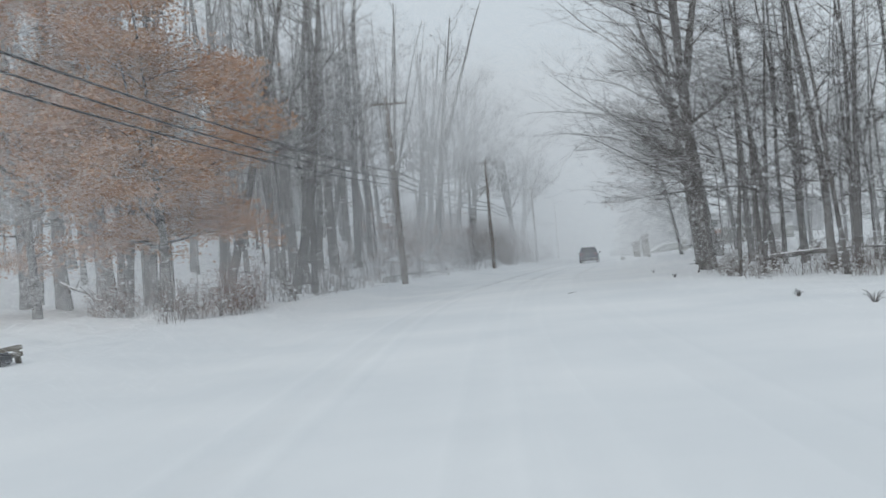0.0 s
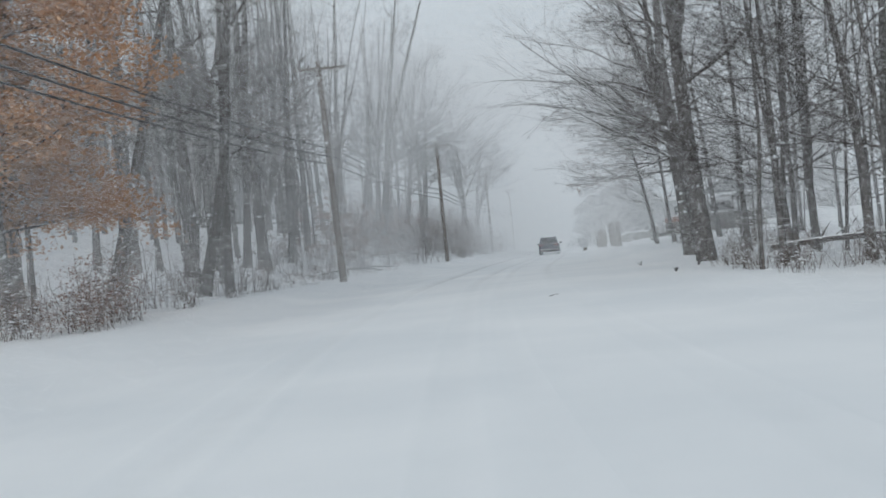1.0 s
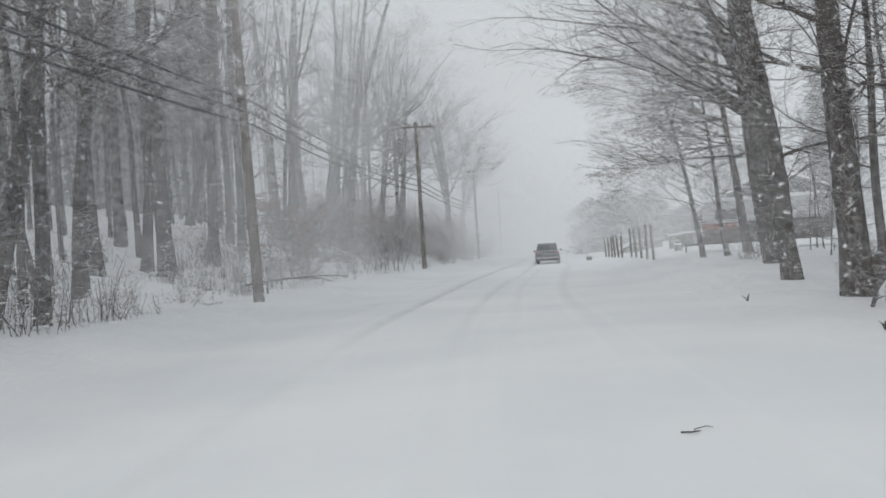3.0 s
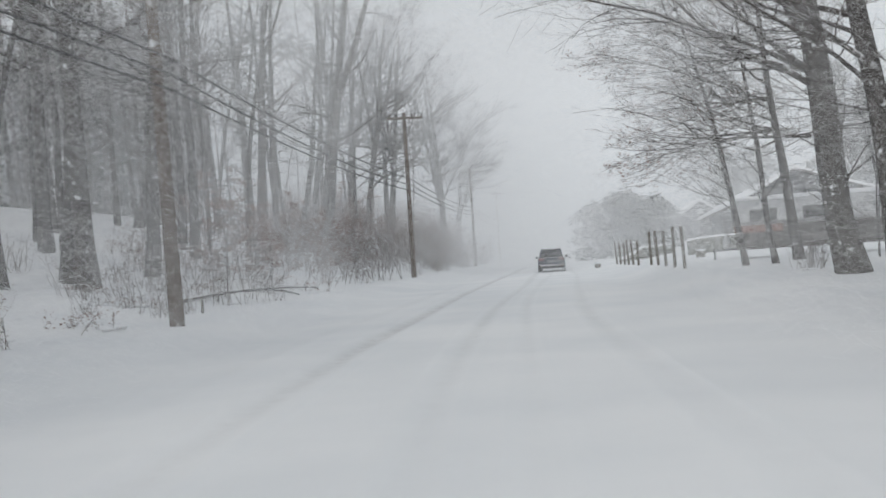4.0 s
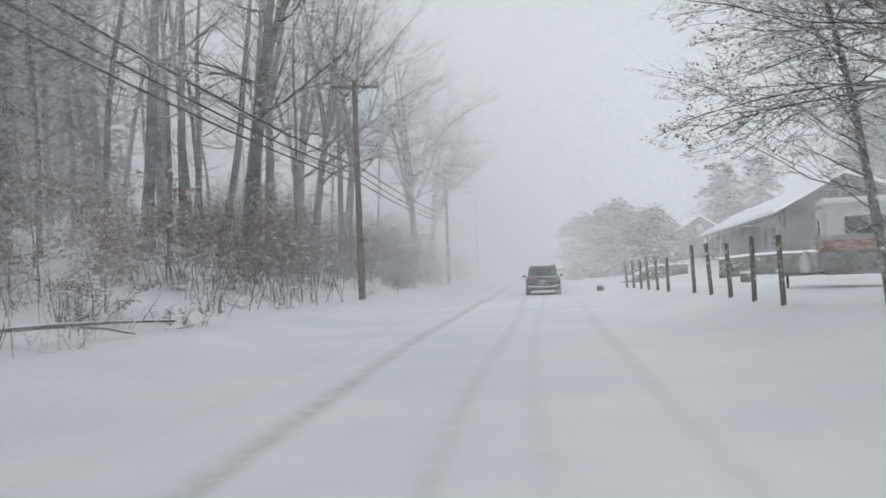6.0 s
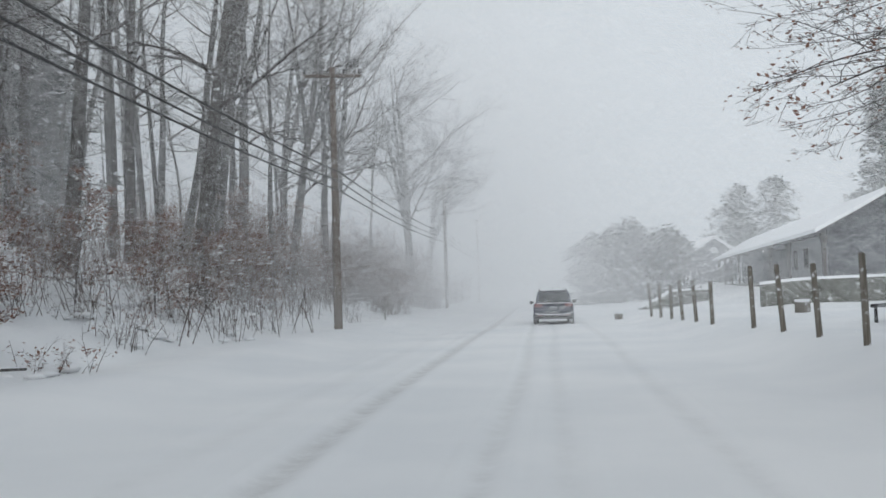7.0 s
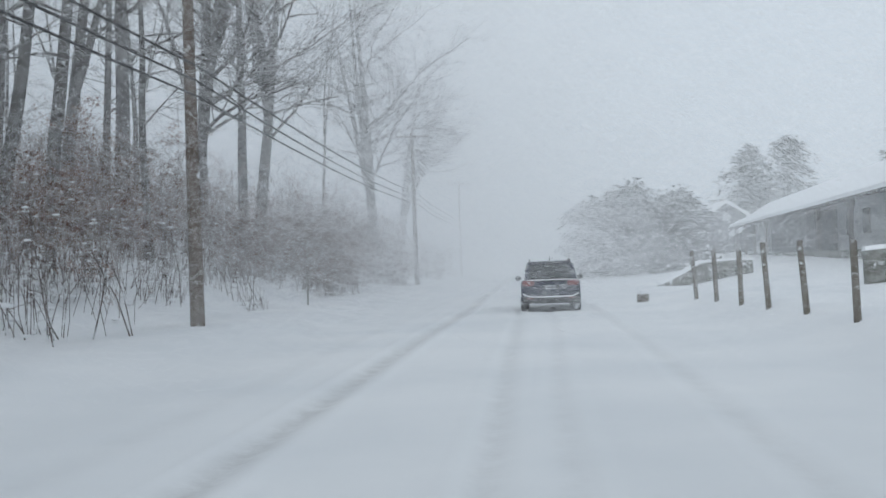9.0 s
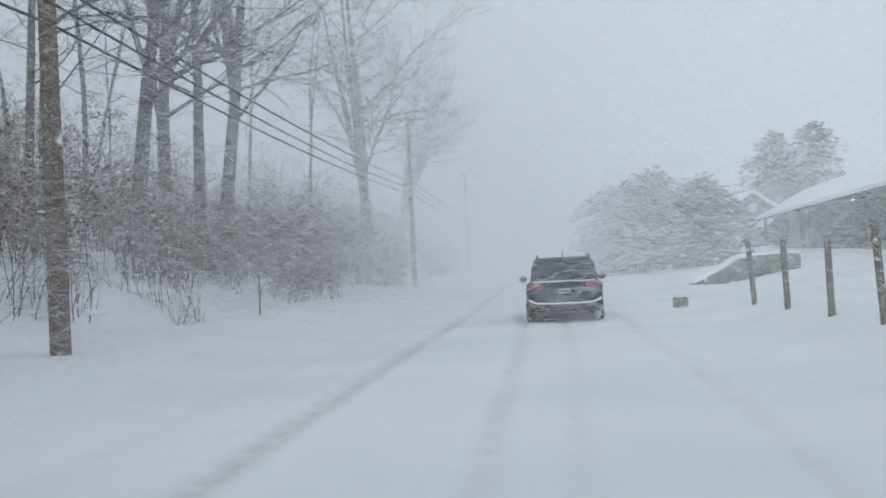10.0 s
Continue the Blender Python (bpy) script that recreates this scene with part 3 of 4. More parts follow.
settle(RUSSET, bank(rng, 3, 28, 31.5, 8.4, 10.2))
settle(WHIP, bank(rng, 3, 58, 76, 8.8, 10.5))
settle(TANGLE, bank(rng, 3, 40, 50, 8.6, 10.5))
settle(THICKET, bank(rng, 3, 104, 112, 9.0, 12.0))
strew(LOW, bank(rng, 5, 40, 57, 8.3, 11.5), 11, 0.6, 1.2)
strew(LOW, bank(rng, 16, 24, 66, 8.2, 15.5), 1, 0.6, 1.2)
strew(TALL, bank(rng, 7, 22, 66, 9.5, 18), 2, 0.6, 1.1)
strew(RUSSET, bank(rng, 3, 40, 62, 9.6, 13), 3, 0.4, 0.7)
strew(LOW, bank(rng, 14, 62, 98, 8.6, 12.5), 4, 0.7, 1.4)
strew(TALL, bank(rng, 13, 60, 104, 9.8, 15), 5, 0.7, 1.3)
strew(RUSSET, bank(rng, 13, 64, 106, 11, 18), 6, 0.6, 1.2)
strew(TALL, bank(rng, 5, 60, 82, 9.2, 14), 15, 0.8, 1.2)
strew(THICKET, bank(rng, 56, 94, 160, 10.5, 20), 7, 0.7, 1.3)
strew(THICKET, bank(rng, 14, 108, 170, 8.6, 11), 8, 0.5, 0.9)
strew(TANGLE, bank(rng, 20, 38, 64, 8.6, 14), 31, 0.7, 1.3)
strew(WHIP, bank(rng, 16, 54, 88, 8.6, 13.5), 37, 0.6, 1.1)
strew(TANGLE, bank(rng, 16, 62, 86, 8.8, 13), 32, 0.7, 1.3)
strew(RUSSET, bank(rng, 7, 26.5, 31, 8.2, 12.5), 33, 0.5, 0.9)
strew(RUSSET, bank(rng, 3, 58, 74, 10.4, 15), 34, 0.6, 1.0)
strew(THICKET, bank(rng, 12, 76, 96, 12, 18), 35, 0.5, 0.8)
strew(THICKET, bank(rng, 24, 96, 140, 9.2, 13), 36, 0.6, 1.0)
side = []
for k in range(26):
    y = rng.uniform(29, 58)
    side.append((float(road_x(y)) + rng.uniform(9.2, 15) - (0.5 if y > 45 else 0), y))
near_side = []
for k in range(16):
    y = rng.uniform(29, 40)
    near_side.append((float(road_x(y)) + rng.uniform(7.0, 9.6), y))
strew(LOW, near_side, 12, 0.5, 1.1)
strew(LOW, bank(rng, 3, 27, 36, 8.0, 10.5), 13, 0.8, 1.3)
strew(RUSSET, bank(rng, 2, 28, 31, 8.2, 10.5), 14, 0.6, 0.9)
strew(LOW, side, 9, 0.5, 1.3)
strew(TALL, side[::2], 10, 0.5, 1.0)


def fallen_branch(name, p, q, r, bend, seed, label, snowy=True):
    """A fallen limb with broken side twigs and a line of snow on its back."""
    rng = random.Random(seed)
    a, b = Vector(p), Vector(q)
    ob = thing(name, Matrix.Translation(a), label, "fallen branch", "fallen branches")
    V, F = [], []
    pts = [(a.lerp(b, i / 7) - a) + Vector((rng.gauss(0, 0.05), rng.gauss(0, 0.05), bend * math.sin(math.pi * i / 7))) for i in range(8)]
    rad = [r * (1 - 0.6 * i / 7) for i in range(8)]
    tube(V, F, pts, rad, 8)
    raw_part("limb", V, F, BARK, ob)
    for k in range(6 if r > 0.02 else 0):
        V, F = [], []
        i = rng.randint(2, 6)
        e = pts[i] + (b - a).normalized() * rng.uniform(0.2, 0.7) + Vector((rng.gauss(0, 0.3), rng.gauss(0, 0.3), rng.uniform(0.0, 0.6)))
        tube(V, F, [pts[i], e], [rad[i] * 0.45, rad[i] * 0.15], 5)
        raw_part("side_twig", V, F, BARK, ob)
    if not snowy:
        return
    V, F = [], []
    tube(V, F, [v + Vector((0, 0, rad[i] * 0.75)) for i, v in enumerate(pts)], [x * 0.6 for x in rad], 6)
    raw_part("snow_cap", V, F, SNOW, ob, "line of snow along the limb")


def gz(x, y, h=0.0):
    return (x, y, float(ground_height(x, y)) + h)


fallen_branch("fallen_branch", gz(-3.6, 57.5, 0.12), gz(0.4, 64.5, 0.25), 0.06, 0.15, 1, "long fallen branch lying across the brush")
fallen_branch("fallen_branch", gz(-12.4, 31.0, 1.2), gz(-9.6, 28.4, 0.1), 0.06, 0.1, 3, "broken branch leaning out of the brush")
fallen_branch("fallen_branch", gz(10.9, 38.6, 0.8), gz(10.2, 37.6, 0.02), 0.09, 0.0, 4, "short broken log leaning in the snow", False)
fallen_branch("fallen_branch", gz(12.2, 36.5, 0.45), gz(17.0, 35.5, 0.8), 0.09, 0.1, 5, "fallen branch lying between the trunks")
fallen_branch("fallen_branch", gz(13.0, 38.6, 0.35), gz(17.4, 37.2, 0.55), 0.07, 0.1, 6, "fallen branch lying between the trunks")


# ---- small marker stake and stubs ----
def stake(x, y, h, r, label):
    V, F = [], []
    tube(V, F, [Vector((0, 0, -0.2)), Vector((0.01, 0, h * 0.6)), Vector((0.0, 0, h))], [r, r, r * 0.8], 7)
    ob = raw_part("stake", V, F, POST, None)
    ob.matrix_basis = pose(x, y, float(ground_height(x, y)))
    tagged(ob, label, "stake", "stakes on the verge")


stake(7.07, 94.05, 1.1, 0.03, "thin wooden stake standing in the verge")
stake(-2.2, 54.3, 0.45, 0.04, "short broken stub sticking out of snow")


def tuft(x, y, seed, s):
    rng = random.Random(seed)
    V, F = [], []
    for k in range(20):
        a, rr = rng.uniform(0, 6.28), rng.uniform(0.04, 0.3)
        e = Vector((math.cos(a) * rr, math.sin(a) * rr, rng.uniform(0.08, 0.34))) * s
        tube(V, F, [Vector((0, 0, -0.03)), e * 0.6 + Vector((0, 0, 0.03)), e], [0.007, 0.005, 0.003], 4)
    ob = raw_part("weed_tuft", V, F, TWIG, None)
    ob.matrix_basis = pose(x, y, float(ground_height(x, y)))
    tagged(ob, "small dead weed poking through the snow", "weed", "weeds in the snow")


for i, (x, y, s) in enumerate(((7.2, 20.0, 0.5), (7.8, 16.8, 0.8), (7.5, 17.4, 0.7), (8.3, 34.0, 0.4))):
    tuft(x, y, i, s)
tuft(9.03, 40.2, 9, 0.5)
fallen_branch("fallen_branch", gz(3.72, 28.8, 0.01), gz(3.95, 28.9, 0.03), 0.007, 0.01, 8, "small broken twig lying on the road snow", False)
fallen_branch("fallen_branch", gz(-1.9, 61.0, 0.35), gz(-0.3, 63.4, 0.05), 0.05, 0.1, 9, "broken limb leaning out of the brush")


# ---- the car ahead, standing on the road ----
PAINT = material("navy_paint", (0.016, 0.022, 0.048), (0.028, 0.034, 0.066), scale=2, rough=0.4, bump=0.02, snow=0.34, snow_scale=3, fade=0.3, cover=0.5, spec=0.5)
TRIM = material("black_trim", (0.015, 0.015, 0.017), (0.03, 0.03, 0.032), rough=0.6, bump=0.1, snow=0.4, snow_scale=4, fade=0.25, cover=0.55)
GLASS = material("dark_glass", (0.012, 0.014, 0.017), (0.03, 0.033, 0.037), rough=0.15, bump=0, snow=0.3, snow_scale=4, fade=0.3, cover=0.4, spec=0.6)
LENS = material("red_lens", (0.17, 0.025, 0.03), (0.24, 0.05, 0.05), rough=0.35, bump=0, snow=0.45, snow_scale=5, fade=0.25, cover=0.6)
CHROME = material("bright_metal", (0.5, 0.5, 0.52), (0.65, 0.65, 0.66), rough=0.25, bump=0, metal=1.0)
TYRE = material("tyre_rubber", (0.02, 0.02, 0.02), (0.05, 0.05, 0.05), rough=0.9, bump=0.3, snow=0.55, snow_scale=5)
PLATE = material("plate_white", (0.36, 0.38, 0.41), (0.45, 0.46, 0.49), rough=0.5, bump=0)


def hull(bm, rings):
    """Skins closed rings of points, one after another, and caps both ends."""
    rows = [[bm.verts.new(p) for p in ring] for ring in rings]
    for a, b in zip(rows, rows[1:]):
        for k in range(len(a)):
            bm.faces.new((a[k], a[(k + 1) % len(a)], b[(k + 1) % len(a)], b[k]))
    bm.faces.new(rows[0][::-1])
    bm.faces.new(rows[-1])
    bmesh.ops.recalc_face_normals(bm, faces=bm.faces)


def build_car(m):
    """A mid-size sport-utility car; local y forward from the tail."""
    car = thing("parked_car", m, "dark blue sport-utility car caked with snow on the snowy road", "car")

    def section(y, w, zlo, zhi, r):
        """A rounded cross-section."""
        pts = []
        for cx, cz, a0 in ((w - r, zhi - r, 0), (-(w - r), zhi - r, 90), (-(w - r * 0.6), zlo + r * 0.6, 180), (w - r * 0.6, zlo + r * 0.6, 270)):
            rr = r if a0 < 180 else r * 0.6
            for k in range(4):
                t = radians(a0 + 30 * k)
                pts.append((cx + rr * math.cos(t), y, cz + rr * math.sin(t)))
        return pts

    bm = bmesh.new()
    hull(bm, [section(y, w, a, b, r) for y, w, a, b, r in (
        (0.05, 0.80, 0.42, 0.86, 0.10), (0.12, 0.87, 0.38, 1.04, 0.12), (0.45, 0.91, 0.34, 1.08, 0.12), (1.2, 0.92, 0.32, 1.04, 0.12),
        (2.4, 0.92, 0.32, 1.02, 0.12), (3.3, 0.91, 0.32, 1.0, 0.14), (4.1, 0.86, 0.34, 0.92, 0.16), (4.5, 0.74, 0.42, 0.78, 0.14))])
    part("body", bm, PAINT, car, "navy paint crusted with snow", True)
    bm = bmesh.new()
    hull(bm, [section(y, w, 0.98, b, r) for y, w, b, r in (
        (0.14, 0.80, 1.12, 0.05), (0.32, 0.76, 1.45, 0.14), (0.55, 0.74, 1.60, 0.16), (1.2, 0.74, 1.65, 0.16), (2.2, 0.73, 1.63, 0.16), (2.7, 0.74, 1.5, 0.16), (3.3, 0.78, 1.05, 0.04))])
    part("cabin", bm, PAINT, car, "", True)
    bm = bmesh.new()
    q = [bm.verts.new(p) for p in ((-0.66, 0.135, 1.10), (0.66, 0.135, 1.10), (0.58, 0.34, 1.50), (-0.58, 0.34, 1.50))]
    f = bm.faces.new(q)
    bmesh.ops.recalc_face_normals(bm, faces=[f])
    r = bmesh.ops.extrude_face_region(bm, geom=[f])
    for v in r["geom"]:
        if isinstance(v, bmesh.types.BMVert):
            v.co += Vector((0, -0.035, 0.015))
    bmesh.ops.recalc_face_normals(bm, faces=bm.faces)
    rear = part("rear_window", bm, GLASS, car, "dark rear window dusted with snow")
    V, F = [], []
    tube(V, F, [Vector((0.02, 0.08, 1.14)), Vector((-0.2, 0.09, 1.18)), Vector((-0.42, 0.10, 1.16))], [0.02, 0.018, 0.012], 6)
    raw_part("wiper", V, F, TRIM, rear)
    for s in (-1, 1):
        bm = bmesh.new()
        box(bm, min(s * 0.745, s * 0.768), 0.7, 1.12, max(s * 0.745, s * 0.768), 2.6, 1.42, 0.01)
        part("side_window", bm, GLASS, car)
        bm = bmesh.new()
        box(bm, min(s * 0.50, s * 0.86), 0.02, 0.90, max(s * 0.50, s * 0.86), 0.2, 1.06, 0.03)
        part("tail_lamp", bm, LENS, car, "red tail lamp half covered in snow")
        bm = bmesh.new()
        box(bm, min(s * 0.55, s * 0.75), -0.055, 0.50, max(s * 0.55, s * 0.75), 0.03, 0.55, 0.01)
        part("reflector", bm, LENS, car)
        bm = bmesh.new()
        box(bm, min(s * 0.93, s * 1.13), 2.72, 1.02, max(s * 0.93, s * 1.13), 2.86, 1.18, 0.04)
        part("wing_mirror", bm, TRIM, car)
        V, F = [], []
        tube(V, F, [Vector((s * 0.62, y, z)) for y, z in ((0.6, 1.60), (0.75, 1.68), (1.5, 1.71), (2.2, 1.69), (2.35, 1.62))], [0.022] * 5, 8)
        raw_part("roof_rail", V, F, TRIM, car)
        for y in (0.85, 3.55):
            bm = bmesh.new()
            bmesh.ops.create_cone(bm, cap_ends=True, segments=26, radius1=0.35, radius2=0.35, depth=0.22, matrix=pose(s * 0.80, y, 0.35, 0, 90, 0))
            bmesh.ops.bevel(bm, geom=[e for e in bm.edges if len(e.link_faces) == 2 and e.calc_face_angle() > 1], offset=0.04, segments=2, affect="EDGES")
            wheel = part("wheel", bm, TYRE, car, "snow-packed tyre", True)
            bm = bmesh.new()
            bmesh.ops.create_cone(bm, cap_ends=True, segments=20, radius1=0.22, radius2=0.2, depth=0.04, matrix=pose(s * 0.915, y, 0.35, 0, 90, 0))
            part("rim", bm, CHROME, wheel)
    bm = bmesh.new()
    box(bm, -0.88, -0.04, 0.36, 0.88, 0.25, 0.60, 0.05)
    part("rear_bumper", bm, TRIM, car, "dark bumper with snow lying on it")
    V, F = [], []
    tube(V, F, [Vector((x, -0.05, z)) for x, z in ((-0.84, 0.66), (-0.66, 0.58), (-0.3, 0.565), (0.3, 0.565), (0.66, 0.58), (0.84, 0.66))], [0.02] * 6, 8)
    raw_part("bumper_snow", V, F, SNOW, car, "line of snow on the bumper's lip")
    bm = bmesh.new()
    box(bm, -0.74, 0.03, 1.066, 0.74, 0.13, 1.092, 0.012)
    part("sill_snow", bm, SNOW, car, "snow lying below the rear window")
    bm = bmesh.new()
    box(bm, -0.26, 0.0, 0.80, 0.26, 0.06, 0.92, 0.01)
    bay = part("plate_recess", bm, TRIM, car)
    bm = bmesh.new()
    box(bm, -0.16, -0.015, 0.79, 0.16, 0.0, 0.91, 0.003)
    part("number_plate", bm, PLATE, bay, "pale plate with a plain dark bar")
    bm = bmesh.new()
    box(bm, -0.11, -0.019, 0.83, 0.11, -0.0155, 0.865)
    part("plate_bar", bm, TRIM, bay)
    bm = bmesh.new()
    box(bm, -0.62, 0.3, 1.58, 0.62, 0.55, 1.63, 0.02)
    part("roof_spoiler", bm, PAINT, car)
    V, F = [], []
    tube(V, F, [Vector((0, 0.8, 1.64)), Vector((0, 0.62, 1.80))], [0.012, 0.004], 6)
    raw_part("aerial", V, F, TRIM, car)
    return car


cx, cy = 14.55, 90.0
build_car(pose(cx, cy, float(ground_height(cx, cy)) - 0.11, 0, 0, -12.0))


# ---- house with a long porch, camper, garden walls ----
SIDING = material("grey_siding", (0.058, 0.062, 0.07), (0.078, 0.083, 0.092), scale=2, rough=0.7, bump=0.06, bump_scale=10, stretch=(0.3, 0.3, 6))
PALE = material("pale_siding", (0.52, 0.53, 0.54), (0.6, 0.61, 0.62), scale=3, rough=0.7, bump=0.15, stretch=(0.3, 0.3, 6))
DARKWOOD = material("dark_stained_wood", (0.07, 0.06, 0.055), (0.12, 0.105, 0.095), scale=6, rough=0.8, bump=0.3, stretch=(1, 1, 5))
STONE = material("mossy_stone", (0.10, 0.105, 0.085), (0.19, 0.19, 0.165), scale=2.2, rough=0.95, bump=0.6, bump_scale=9, snow=0.08, snow_scale=3)
SHINGLE = material("roof_shingle", (0.06, 0.06, 0.065), (0.1, 0.1, 0.1), scale=5, rough=0.9, bump=0.4)
WARM = bpy.data.materials.new("lit_bulb")
WARM.use_nodes = True
WARM.node_tree.nodes["Principled BSDF"].inputs["Emission Color"].default_value = (1, 0.95, 0.85, 1)
WARM.node_tree.nodes["Principled BSDF"].inputs["Emission Strength"].default_value = 6


def build_house(m):
    """Local y runs along the eave away from the near gable, x away from the road."""
    house = thing("house", m, "long grey house with a snow-laden roof and a posted porch", "house")
    L, W, eave, ridge = 55.0, 6.8, 3.05, 4.75
    wx = 2.0
    bm = bmesh.new()
    box(bm, wx, 0.3, -1.0, wx + W, L - 0.3, eave - 0.1)
    part("wall", bm, PALE, house, "pale board wall behind the porch")
    bm = bmesh.new()
    prof = [(0.25, -1.4), (wx + W + 0.01, -1.4), (wx + W + 0.01, 2.85), (3.7, ridge - 0.03), (0.25, 2.85)]
    for y in (0.0,):
        a = [bm.verts.new((x, y, z)) for x, z in prof]
        b = [bm.verts.new((x, y + 0.3, z)) for x, z in prof]
        bm.faces.new(a)
        bm.faces.new(b[::-1])
        for k in range(5):
            bm.faces.new((a[k], b[k], b[(k + 1) % 5], a[(k + 1) % 5]))
    bmesh.ops.recalc_face_normals(bm, faces=bm.faces)
    part("gable_wall", bm, SIDING, house, "dark grey gable wall of lapped boards")
    for lo, hi, mat, nm, lab in ((0.0, 0.14, SHINGLE, "roof", "shingled roof"), (0.145, 0.36, SNOW, "roof_snow", "thick snow lying on the roof")):
        bm = bmesh.new()
        e = 0.5
        pts = [(0.0 - e, 2.48), (wx - 0.2, 3.68), (3.7, ridge), (wx + W + e, 2.75)]
        rows = []
        for y in (-0.6, L + 0.6):
            rows.append([bm.verts.new((x, y, z + lo)) for x, z in pts] + [bm.verts.new((x, y, z + hi)) for x, z in pts[::-1]])
        for k in range(8):
            bm.faces.new((rows[0][k], rows[0][(k + 1) % 8], rows[1][(k + 1) % 8], rows[1][k]))
        bm.faces.new(rows[0][::-1])
        bm.faces.new(rows[1])
        bmesh.ops.recalc_face_normals(bm, faces=bm.faces)
        part(nm, bm, mat, house, lab)
    bm = bmesh.new()
    box(bm, 0.12, 22.0, -1.2, wx - 0.01, 35.0, eave - 0.47, 0.01)
    part("porch_room", bm, SIDING, house, "dark boarded room closing part of the porch")
    for y in (0.42, 11.0, 18.5, 37.0, 43.0, 48.5, 54.4):
        bm = bmesh.new()
        box(bm, 0.0, y - 0.11, -1.2, 0.22, y + 0.11, eave - 0.45, 0.01)
        post = part("porch_post", bm, DARKWOOD, house)
        for s in (-1, 1):
            bm = bmesh.new()
            box(bm, 0.03, 0, -0.07, 0.19, 0.95, 0.07, 0.01, m=pose(0, y, eave - 1.25, 45, 0, 0) if s > 0 else pose(0.22, y, eave - 1.25, 45, 0, 180))
            part("brace", bm, DARKWOOD, post)
    bm = bmesh.new()
    box(bm, -0.02, 0.31, eave - 0.45, 0.24, L - 0.31, eave - 0.26, 0.01)
    part("porch_beam", bm, DARKWOOD, house, "long dark porch beam")
    bm = bmesh.new()
    box(bm, -0.2, 0.1, -1.6, wx, L - 0.1, 0.0, 0.02)
    part("porch_floor", bm, STONE, house)
    for y, w in ((4.5, 1.0), (14.5, 1.4), (18.5, 1.2), (38.0, 1.4)):
        bm = bmesh.new()
        box(bm, wx - 0.06, y, 0.9, wx + 0.02, y + w, 2.3, 0.01)
        fr = part("window", bm, DARKWOOD, house)
        bm = bmesh.new()
        box(bm, wx - 0.075, y + 0.09, 0.99, wx - 0.062, y + w - 0.09, 2.21)
        part("pane", bm, GLASS, fr, "dark window pane")
    for lx, y in ((0.32, 0.75), (0.1, 21.8)):
        bm = bmesh.new()
        bmesh.ops.create_icosphere(bm, subdivisions=2, radius=0.032, matrix=pose(lx, y, eave - 0.62))
        part("porch_lamp", bm, WARM, house, "small lit porch lamp")
    return house


hx, hy = 31.05, 96.5
build_house(pose(hx, hy, 1.30, 0, 0, -16.8))


def build_cottage(m, label, W, D, e, r, round_window):
    ob = thing("cottage", m, label, "house")
    bm = bmesh.new()
    prof = [(0, -1.5), (W, -1.5), (W, e), (W / 2, r), (0, e)]
    a = [bm.verts.new((x, 0, z)) for x, z in prof]
    b = [bm.verts.new((x, D, z)) for x, z in prof]
    bm.faces.new(a)
    bm.faces.new(b)
    for k in range(5):
        bm.faces.new((a[k], b[k], b[(k + 1) % 5], a[(k + 1) % 5]))
    bmesh.ops.recalc_face_normals(bm, faces=bm.faces)
    part("wall", bm, SIDING, ob)
    for s in (0, 1):
        bm = bmesh.new()
        x0, x1 = ((-0.5, W / 2), (W + 0.5, W / 2))[s]
        vs = []
        for y in (-0.5, D + 0.5):
            for x, z in ((x0, e - 0.4), (x1, r), (x1, r + 0.35), (x0, e - 0.05)):
                vs.append(bm.verts.new((x, y, z + 0.03)))
        for q in ((0, 1, 2, 3), (7, 6, 5, 4), (0, 4, 5, 1), (1, 5, 6, 2), (2, 6, 7, 3), (3, 7, 4, 0)):
            bm.faces.new([vs[i] for i in q])
        bmesh.ops.recalc_face_normals(bm, faces=bm.faces)
        part("roof", bm, SNOW, ob, "roof slope deep in snow")
    if round_window:
        bm = bmesh.new()
        bmesh.ops.create_cone(bm, cap_ends=True, segments=20, radius1=0.5, radius2=0.5, depth=0.12, matrix=pose(W / 2, -0.05, r - 1.6, 90, 0, 0))
        part("round_window", bm, PALE, ob, "round white window in the gable")
    for x in (W * 0.15, W * 0.62):
        bm = bmesh.new()
        box(bm, x, -0.08, 1.0, x + 1.5, 0.0, 2.5, 0.02)
        part("window", bm, GLASS, ob)


build_cottage(pose(48.1, 164.6, 1.2, 0, 0, -12), "far gabled house with a snowy roof and round window", 9.2, 10.0, 3.0, 6.1, True)
build_cottage(pose(50.6, 155.6, 1.2, 0, 0, -18), "small gabled annex with snow on its roof", 6.4, 7.6, 2.6, 4.8, False)

CAMPER_WHITE = material("camper_white", (0.5, 0.51, 0.52), (0.6, 0.61, 0.61), scale=3, rough=0.45, bump=0.05)
ORANGE = material("orange_paint", (0.21, 0.085, 0.052), (0.27, 0.12, 0.078), scale=4, rough=0.5, bump=0.05, snow=0.1)


